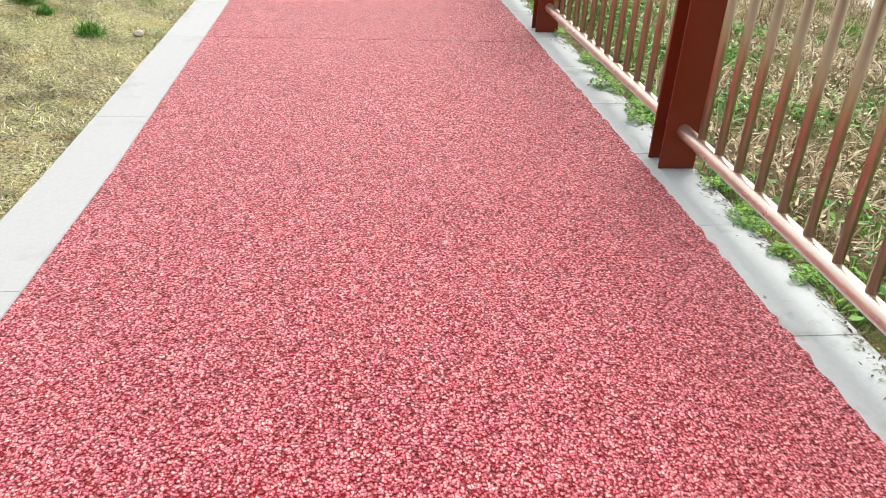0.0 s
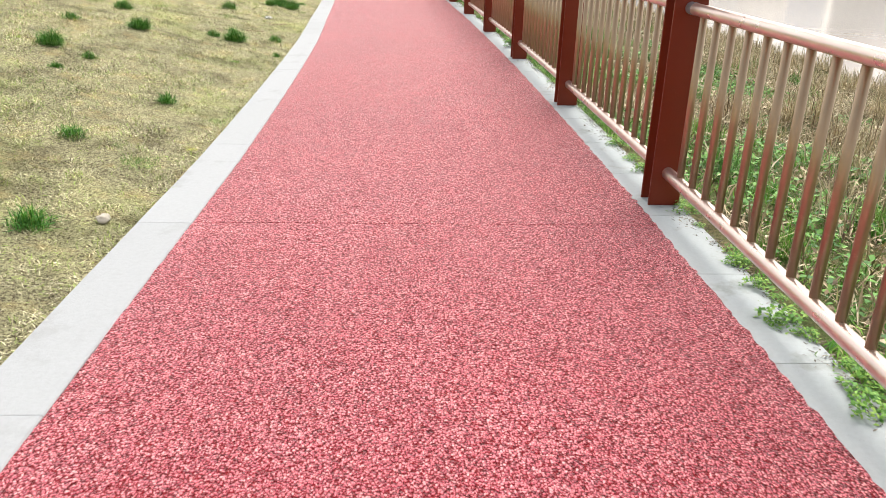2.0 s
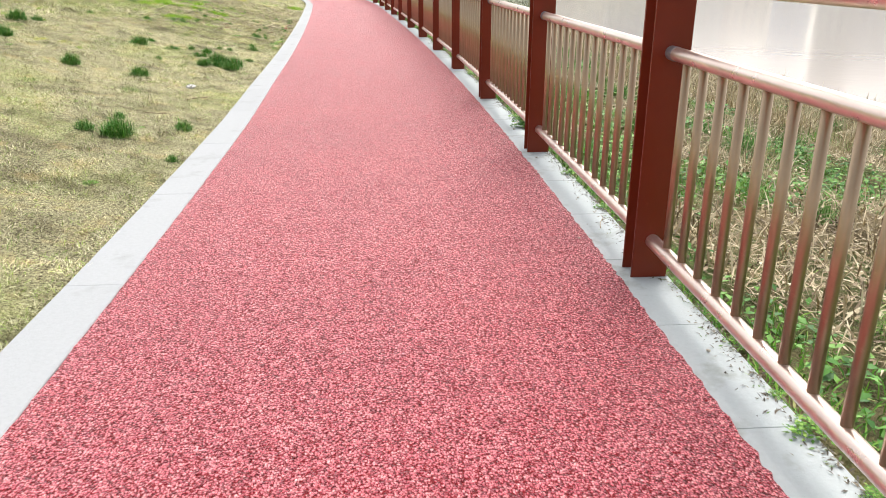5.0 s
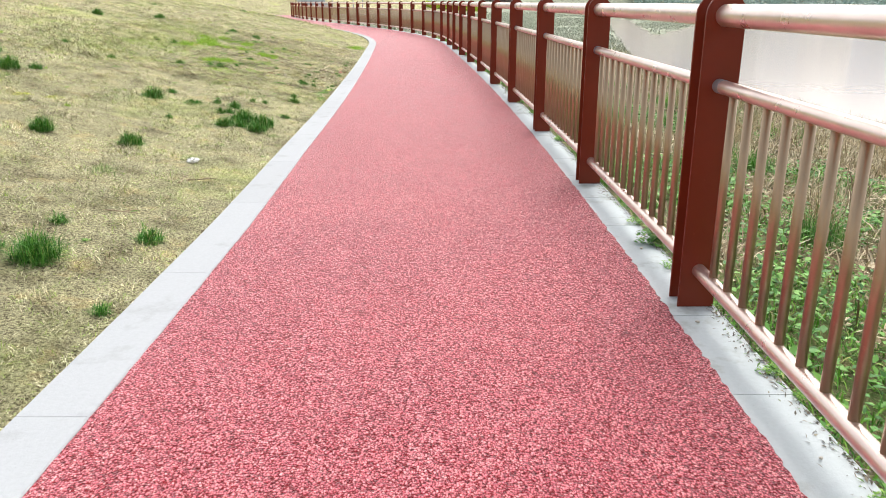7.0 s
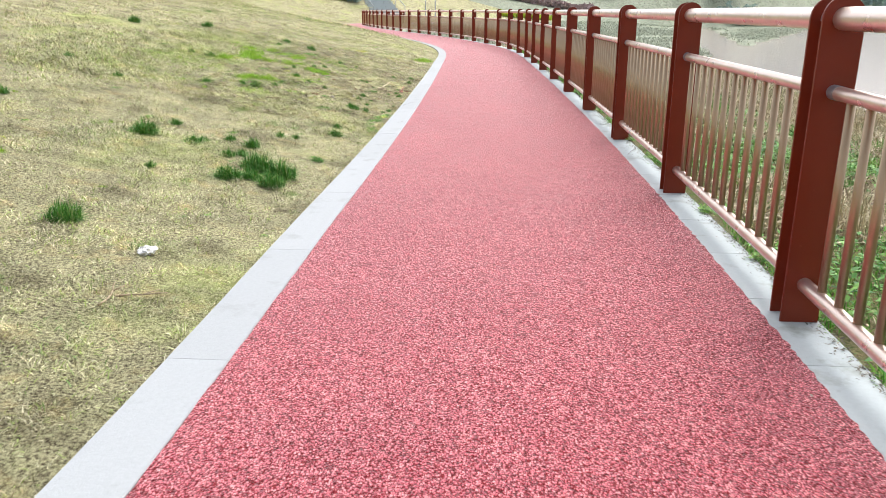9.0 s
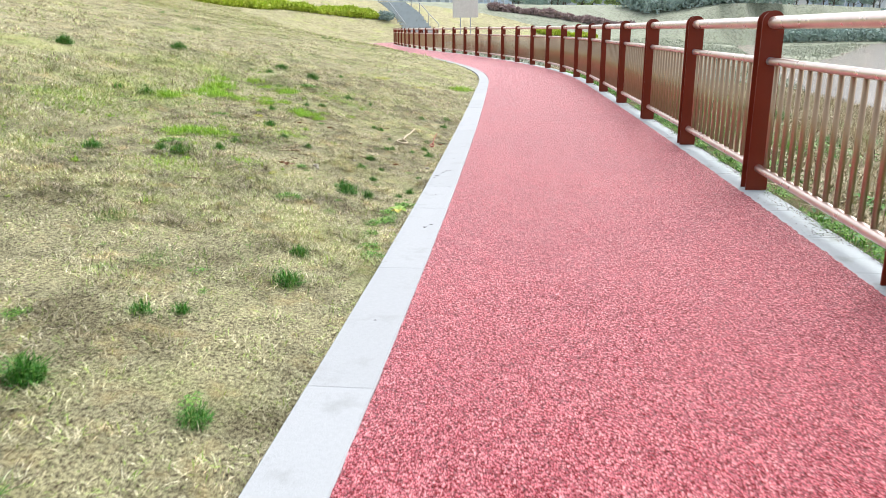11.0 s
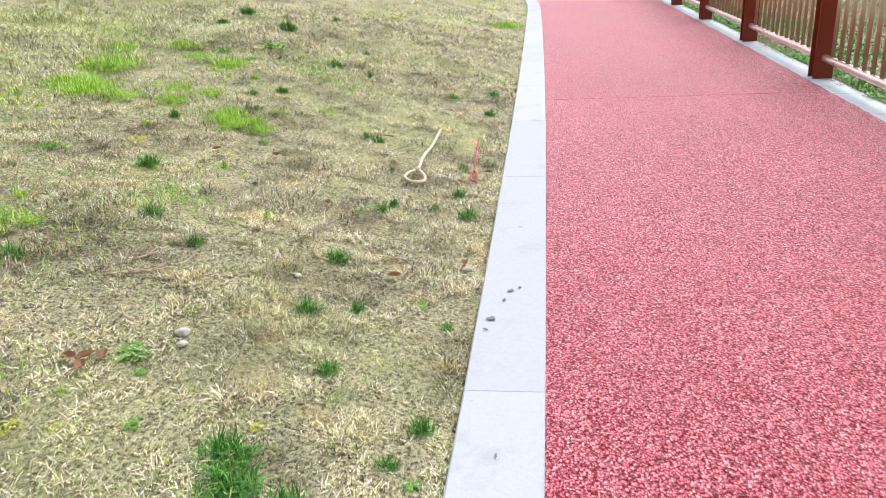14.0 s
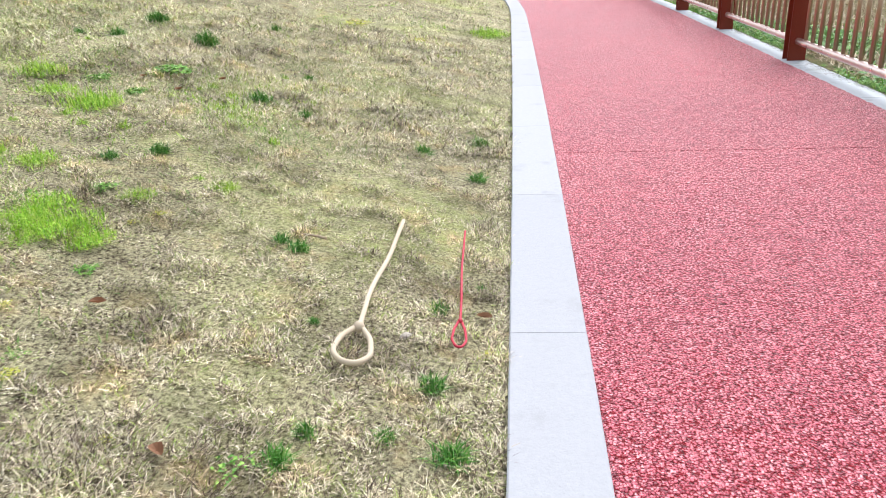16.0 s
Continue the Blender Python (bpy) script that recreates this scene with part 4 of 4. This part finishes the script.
def dead_leaf(x, y, size, turn):
    bm = bmesh.new()
    n = 10
    rim = []
    for i in range(n):
        a = 2 * math.pi * i / n
        rim.append(bm.verts.new((size * math.cos(a), size * 0.55 * math.sin(a) * (1 - 0.3 * math.cos(a)), 0.012 + 0.25 * size * math.sin(a) ** 2)))
    c = bm.verts.new((0, 0, 0.006))
    for p, q in zip(rim, rim[1:] + rim[:1]):
        bm.faces.new((p, q, c))
    bmesh.ops.solidify(bm, geom=bm.faces[:], thickness=0.0015)
    ob = mesh_ob("fallen_leaf", bm, LEAFBROWN)
    ob.matrix_basis = pose(x, y, gz(x, y) + 0.01, 0, 0, turn)
    tagged(ob, "curled orange-brown fallen leaf on the lawn", "leaf", "fallen leaves")


for i, (x, y) in enumerate([(-2.914, 21.094), (-2.613, 18.994), (-2.58, 19.02), (-2.65, 18.97), (-3.807, 24.016), (-4.183, 23.716), (-2.45, 20.55), (-1.98, 19.95), (-3.9, 23.6), (-2.6, 18.95), (-1.83, 21.5), (-3.2, 21.0), (-1.75, 20.2)]):
    dead_leaf(x, y, 0.028, i * 53)


def rope(name, points, r, material, loop, slim, label, knot):
    """A lead lying on the ground: a cord along points, ending in a knotted hand loop."""
    top = empty(name, pose(*points[0], 0))
    inv = top.matrix_basis.inverted()

    def cord(pname, pts, rad, closed):
        cu = bpy.data.curves.new(pname, "CURVE")
        cu.dimensions, cu.bevel_depth, cu.bevel_resolution, cu.resolution_u = "3D", rad, 3, 8
        sp = cu.splines.new("BEZIER")
        sp.bezier_points.add(len(pts) - 1)
        for bp, (x, y) in zip(sp.bezier_points, pts):
            base = 0.008 if -1.55 - 0.047 * (y - 22) < x else gz(x, y) + 0.026
            bp.co = inv @ Vector((x, y, base + rad * 1.1))
            bp.handle_left_type = bp.handle_right_type = "AUTO"
        sp.use_cyclic_u = closed
        tmp = bpy.data.objects.new(pname, cu)
        me = bpy.data.meshes.new_from_object(tmp)
        bpy.data.objects.remove(tmp)
        me.materials.append(material)
        me.shade_smooth()
        ob = new(pname, me)
        ob.parent = top

    cord("cord", points, r, False)
    ex, ey = points[-1]
    px, py = points[-2]
    dx, dy = ex - px, ey - py
    L = math.hypot(dx, dy)
    dx, dy = dx / L, dy / L
    ring = []
    for i in range(8):
        a = 2 * math.pi * i / 8
        u, w = loop * (1 - math.cos(a)), loop * slim * math.sin(a) * (0.8 - 0.3 * math.cos(a))
        ring.append((ex + dx * u - dy * w, ey + dy * u + dx * w))
    cord("hand_loop", ring, r, True)
    bm = bmesh.new()
    bmesh.ops.create_icosphere(bm, subdivisions=2, radius=r * 2.1)
    ob = part("knot", bm, material, top, knot, True)
    ob.location = inv @ Vector((ex, ey, (0.008 if -1.55 - 0.047 * (ey - 22) < ex else gz(ex, ey) + 0.026) + r * 1.5))
    tagged(top, label, "dog lead")


ROPE = painted("cream_rope", (0.62, 0.53, 0.38), 0.85)
REDCORD = painted("red_cord", (0.55, 0.03, 0.06), 0.6)
rope("dog_lead", [(-2.235, 22.17), (-2.222, 21.98), (-2.209, 21.79), (-2.204, 21.5), (-2.187, 21.33), (-2.177, 21.24)], 0.0085, ROPE, 0.1, 0.6, "cream braided rope lead lying on the lawn", "cream whipped knot")
rope("dog_lead", [(-1.985, 22.2), (-1.965, 22.0), (-1.947, 21.82), (-1.912, 21.55), (-1.898, 21.42)], 0.004, REDCORD, 0.08, 0.3, "thin red cord lead lying beside the kerb", "small red knot")


def mud_mark(x, y, size, seed):
    """A dried smear of mud with a ragged rim, lying on the kerb."""
    bm = bmesh.new()
    rim = []
    for i in range(18):
        a = 2 * math.pi * i / 18
        r = size * (0.6 + 0.55 * noise.noise((math.cos(a) * 1.7, math.sin(a) * 1.7, seed)))
        rim.append(bm.verts.new((r * math.cos(a), 0.6 * r * math.sin(a), 0)))
    f = bm.faces.new(rim)
    r = bmesh.ops.extrude_face_region(bm, geom=[f])
    bmesh.ops.translate(bm, verts=[v for v in r["geom"] if isinstance(v, bmesh.types.BMVert)], vec=(0, 0, 0.0015))
    ob = mesh_ob("mud_mark", bm, MUD)
    ob.matrix_basis = pose(x, y, 0.0085, 0, 0, seed * 40)
    tagged(ob, "dried grey mud smear on the pale kerb", "mud", "mud smears")


MUD = painted("dried_mud", (0.17, 0.17, 0.17), 0.95)
for i, (x, y, r) in enumerate([(-1.57, 19.70, 0.030), (-1.53, 19.93, 0.022), (-1.545, 19.85, 0.015), (-1.50, 19.96, 0.012), (-1.58, 19.62, 0.014), (-1.34, 18.05, 0.018), (-1.37, 17.98, 0.022), (-1.46, 18.95, 0.01), (-1.3, 16.4, 0.012), (-1.56, 20.6, 0.01)]):
    mud_mark(x, y, r, i)


# ---- far surroundings ----
def leaf_blob(g, centre, size, n, leaf):
    a = g.normal(size=(n, 3))
    a /= np.linalg.norm(a, axis=1)[:, None]
    a *= (g.uniform(0.35, 1.0, n) ** 0.5)[:, None]
    c = np.asarray(centre) + a * np.asarray(size)
    u = g.normal(size=(n, 3))
    u /= np.linalg.norm(u, axis=1)[:, None]
    w = np.cross(u, g.normal(size=(n, 3)))
    w /= np.linalg.norm(w, axis=1)[:, None]
    L = leaf * g.uniform(0.6, 1.4, n)[:, None]
    return np.stack([c - u * L, c - w * L * 0.6, c + u * L, c + w * L * 0.6], 1)


def tree(seed, height, spread, material, density=1.0):
    g = np.random.default_rng(seed)
    top = empty("tree")
    bm = bmesh.new()
    tube(bm, (0, 0, -0.3), (0.1, 0, height * 0.55), 0.16, 0.07, 8)
    balls = []
    for i in range(9):
        a = i * 2.4 + g.uniform(-0.4, 0.4)
        z0 = height * (0.12 + 0.4 * i / 9)
        r = spread * g.uniform(0.5, 0.95) * (1 - 0.35 * i / 9)
        tip = (r * math.cos(a), r * math.sin(a), z0 + height * g.uniform(0.15, 0.4))
        tube(bm, (0.03, 0, z0), tip, 0.06, 0.02, 5)
        balls.append((tip, spread * g.uniform(0.28, 0.5)))
    balls.append(((0, 0, height * 0.88), spread * 0.45))
    part("trunk", bm, BARK, top)
    q = np.concatenate([leaf_blob(g, c, (b, b, b * 0.8), int(130 * density), 0.26) for c, b in balls])
    quads_ob("crown", q, material, top)
    return top


# Distance haze is put into the next four colours by paling them.
HAZE_GREEN = blade("haze_paled_foliage", ((0.0, (0.33, 0.44, 0.41)), (0.6, (0.41, 0.52, 0.48)), (1.0, (0.49, 0.58, 0.51))))
HAZE_LIME = blade("haze_paled_spring_foliage", ((0.0, (0.34, 0.46, 0.18)), (1.0, (0.48, 0.58, 0.26))))
HAZE_DARK = blade("haze_paled_dark_foliage", ((0.0, (0.28, 0.38, 0.38)), (1.0, (0.38, 0.48, 0.46))))
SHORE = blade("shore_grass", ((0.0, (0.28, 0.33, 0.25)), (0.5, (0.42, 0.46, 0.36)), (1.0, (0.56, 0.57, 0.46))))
SPRING = blade("flowering_hedge", ((0.0, (0.38, 0.52, 0.04)), (0.6, (0.52, 0.64, 0.07)), (1.0, (0.66, 0.70, 0.12))))
PURPLE = blade("reddish_hedge", ((0.0, (0.34, 0.25, 0.25)), (1.0, (0.50, 0.38, 0.36))))

tg = random.Random(11)
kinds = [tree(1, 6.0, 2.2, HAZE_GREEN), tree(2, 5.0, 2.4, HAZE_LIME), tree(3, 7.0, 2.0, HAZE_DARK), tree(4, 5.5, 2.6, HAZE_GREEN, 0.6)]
labels = ["green tree on the far shore, paled for haze", "spring-green young tree on the far shore", "tall dark-green tree on the far shore, paled for haze", "thin-crowned tree on the far shore"]
for i in range(96):
    f = i / 95
    az = radians(4 - 44 * f + tg.uniform(-0.6, 0.6))
    dist = 165 + 40 * tg.random() + 25 * f
    x, y = dist * math.sin(-az), 10 + dist * math.cos(az)
    k = 3 if i % 7 == 3 else (1 if 10 <= i <= 19 else (2 if i % 3 == 0 else 0))
    m = pose(x, y, max(gz(x, y), -0.5) - 0.05, 0, 0, tg.uniform(0, 360))
    first = kinds[k].get("label") is None
    ob = kinds[k] if first else copy_thing(kinds[k], m)
    if first:
        ob.matrix_basis = m
    ob.scale = (1, 1, 1)
    z = tg.uniform(0.7, 1.1)
    ob.scale = (z * 1.15, z * 1.15, z)
    tagged(ob, labels[k], "tree", "far shore trees")


def hedge(x0, y0, x1, y1, high, deep, material, label, n, leaf=0.16):
    g = np.random.default_rng(int(abs(x0 * 7 + y0)))
    t = g.uniform(0, 1, n)
    x, y = x0 + (x1 - x0) * t, y0 + (y1 - y0) * t
    L = math.hypot(x1 - x0, y1 - y0)
    px, py = -(y1 - y0) / L, (x1 - x0) / L
    o = g.uniform(-1, 1, n) * deep / 2
    x, y = x + px * o, y + py * o
    h = high * (0.8 + 0.2 * np.sin(t * L * 0.9) + 0.12 * np.sin(t * L * 2.3))
    z = ground_z(x, y) + h * g.uniform(0, 1, n) ** 0.6
    c = np.stack([x, y, z], 1)
    u = g.normal(size=(n, 3)) * leaf
    w = np.cross(u, g.normal(size=(n, 3)))
    w *= (leaf * 0.7 / np.linalg.norm(w, axis=1))[:, None]
    ob = quads_ob("hedge", np.stack([c - u, c - w, c + u, c + w], 1), material)
    tagged(ob, label, "hedge")


for x0, y0, x1, y1 in ((-22.5, 46, -28, 62), (-28, 62, -33, 77), (-33, 77, -30, 92), (-30, 92, -21.5, 100)):
    hedge(x0, y0, x1, y1, 0.7, 2.4, SPRING, "bright yellow-green flowering hedge along the lawn ridge", 6000, 0.15)
for x0, y0, x1, y1 in ((24, 150, 60, 158), (60, 158, 110, 170), (110, 170, 180, 184), (9, 140, 26, 149)):
    hedge(x0, y0, x1, y1, 2.6, 9.0, HAZE_GREEN, "grey-green scrub along the far lake shore, paled for haze", 12000, 0.2)
hedge(-11, 122, 9, 130, 0.8, 1.6, PURPLE, "low reddish-brown hedge beyond the lawn", 5000, 0.2)
hedge(-4, 112, 3, 116, 0.5, 1.4, SPRING, "small yellow-green flower bed beyond the railing", 2200, 0.16)


def bush(x, y, r, h, material, label, seed):
    g = np.random.default_rng(seed)
    q = np.concatenate([leaf_blob(g, (r * 0.5 * math.cos(a), r * 0.5 * math.sin(a), h * 0.5), (r * 0.6, r * 0.6, h * 0.5), 160, 0.12) for a in (0.3, 1.7, 3.0, 4.4, 5.6)])
    ob = quads_ob("bush", q, material)
    ob.matrix_basis = pose(x, y, gz(x, y) - 0.1)
    tagged(ob, label, "bush", "ridge bushes")


for i, (x, y, r, h) in enumerate([(-24.5, 55, 0.9, 1.1), (-25.6, 58, 1.0, 1.0), (-22.0, 48, 0.9, 1.2), (-30.5, 72, 1.0, 0.9), (-20.3, 99.5, 1.0, 1.1)]):
    bush(x, y, r, h, HAZE_DARK, "dark rounded bush on the lawn ridge", 80 + i)

# ---- rough grass along the far bank and on the mud flat ----
x, y = rng.uniform(-8, 42, 170000), rng.uniform(44, 138, 170000)
z = ground_z(x, y)
keep = (line_coords(x, y)[1] < -0.6) & (z > WATER_Z + 0.02) & (field(x, y, 0.12, 3.0) + 0.6 * field(x, y, 0.5, 5.0) > -0.25)
x, y, z = x[keep], y[keep], z[keep]
n = len(x)
tagged(quads_ob("shore_grass", blades(rng, x, y, z - 0.02, rng.uniform(0.12, 0.4, n), np.clip(rng.normal(0.6, 0.2, n), 0.1, 0.97), rng.uniform(0.03, 0.07, n)), SHORE), "grey-green rough grass along the lake shore, paled for haze", "grass", kind="stuff")

# ---- stairs up the slope ----
stair_top = tagged(empty("stairs", pose(-15.2, 95, 0, 0, 0, 22)), "pale grey concrete stairs climbing the far slope", "stairs", kind="structure")
STAIR = stair_top.matrix_basis
tread = []
for i in range(16):
    tread.append(max([gz(*(STAIR @ Vector((x, i * 1.25 + 0.6, 0))).xy) for x in (-1.6, 0, 1.6)] + ([tread[-1]] if tread else [])) + 0.10)
    bm = bmesh.new()
    box(bm, -1.6, 1.6, i * 1.25, i * 1.25 + 1.27, tread[-1] - 1.2, tread[-1], 0.015)
    part("step", bm, STRIP, stair_top)
for sx in (-1.75, 1.75):
    bm = bmesh.new()
    ends = [(sx, i * 1.25 + 0.6, tread[i]) for i in (0, 4, 8, 12, 15)]
    for x, y, z in ends:
        tube(bm, (x, y, z - 0.6), (x, y, z + 1.0), 0.04, seg=8)
    for (x, y, z), (x1, y1, z1) in zip(ends, ends[1:]):
        tube(bm, (x, y, z + 1.0), (x1, y1, z1 + 1.0), 0.04, seg=8)
    part("handrail", bm, KERB, stair_top, "white tubular handrail")


# ---- white notice board on two posts ----
def notice_board(x, y):
    z = gz(x, y)
    top = tagged(empty("notice_board", pose(x, y, z, 0, 0, 8)), "blank white notice board on two posts", "sign")
    for sx in (-0.55, 0.55):
        bm = bmesh.new()
        tube(bm, (sx, 0, -0.3), (sx, 0, 3.8), 0.06, seg=10)
        part("post", bm, STEEL, top)
    bm = bmesh.new()
    box(bm, -1.4, 1.4, -0.06, 0.06, 1.9, 4.0, 0.02)
    part("board", bm, PAPER, top, "white painted panel")


notice_board(-11.6, 101)


# ---- apartment blocks, with the haze put into their colours ----
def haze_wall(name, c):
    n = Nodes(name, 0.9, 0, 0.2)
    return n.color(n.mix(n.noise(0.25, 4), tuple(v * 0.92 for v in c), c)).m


# Haze painted as pale wall colours, with glass kept close to them.
WALLS = [haze_wall("pale_haze_facade", (0.80, 0.83, 0.86)), haze_wall("grey_haze_facade", (0.72, 0.77, 0.82)), haze_wall("warm_haze_facade", (0.84, 0.80, 0.78)), haze_wall("blue_grey_haze_facade", (0.54, 0.63, 0.76))]
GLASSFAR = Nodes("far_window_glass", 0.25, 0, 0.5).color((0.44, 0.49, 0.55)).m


def apartment_building(x, y, w, d, floors, turn, wall, label):
    z = min(gz(x, y), 2.0) - 0.3
    h = floors * 3.0
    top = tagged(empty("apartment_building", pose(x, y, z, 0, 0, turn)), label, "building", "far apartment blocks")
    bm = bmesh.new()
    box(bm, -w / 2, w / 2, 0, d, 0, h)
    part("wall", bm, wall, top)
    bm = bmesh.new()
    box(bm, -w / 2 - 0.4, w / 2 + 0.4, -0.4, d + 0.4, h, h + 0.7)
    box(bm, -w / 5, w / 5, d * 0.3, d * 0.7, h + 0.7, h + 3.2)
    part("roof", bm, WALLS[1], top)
    cols = max(3, int(w / 3.6))
    bm = bmesh.new()
    box(bm, -0.8, 0.8, -0.05, 0.12, 0, 1.6)
    me = bpy.data.meshes.new("window")
    bm.to_mesh(me)
    bm.free()
    me.materials.append(GLASSFAR)
    for i in range(cols):
        cx = -w / 2 + w * (i + 0.5) / cols
        for f in range(min(floors, 8)):
            share("window", me, top, pose(cx, 0, f * 3.0 + 1.0))
        bm = bmesh.new()
        box(bm, cx + 0.95, cx + 1.25, -0.35, 0.0, 0, h)
        part("pilaster", bm, WALLS[0], top)


bg_rng = random.Random(4)
for i in range(30):
    az = radians(33 - 2.6 * i + bg_rng.uniform(-0.4, 0.4))
    dist = bg_rng.uniform(330, 480)
    apartment_building(-dist * math.sin(az), dist * math.cos(az), bg_rng.uniform(16, 30), 12, bg_rng.choice((11, 14, 16, 18)), math.degrees(az) + bg_rng.uniform(-12, 12), WALLS[i % 4], ("pale grey", "grey", "warm grey", "blue-grey")[i % 4] + " apartment block beyond the lake, coloured pale for haze")
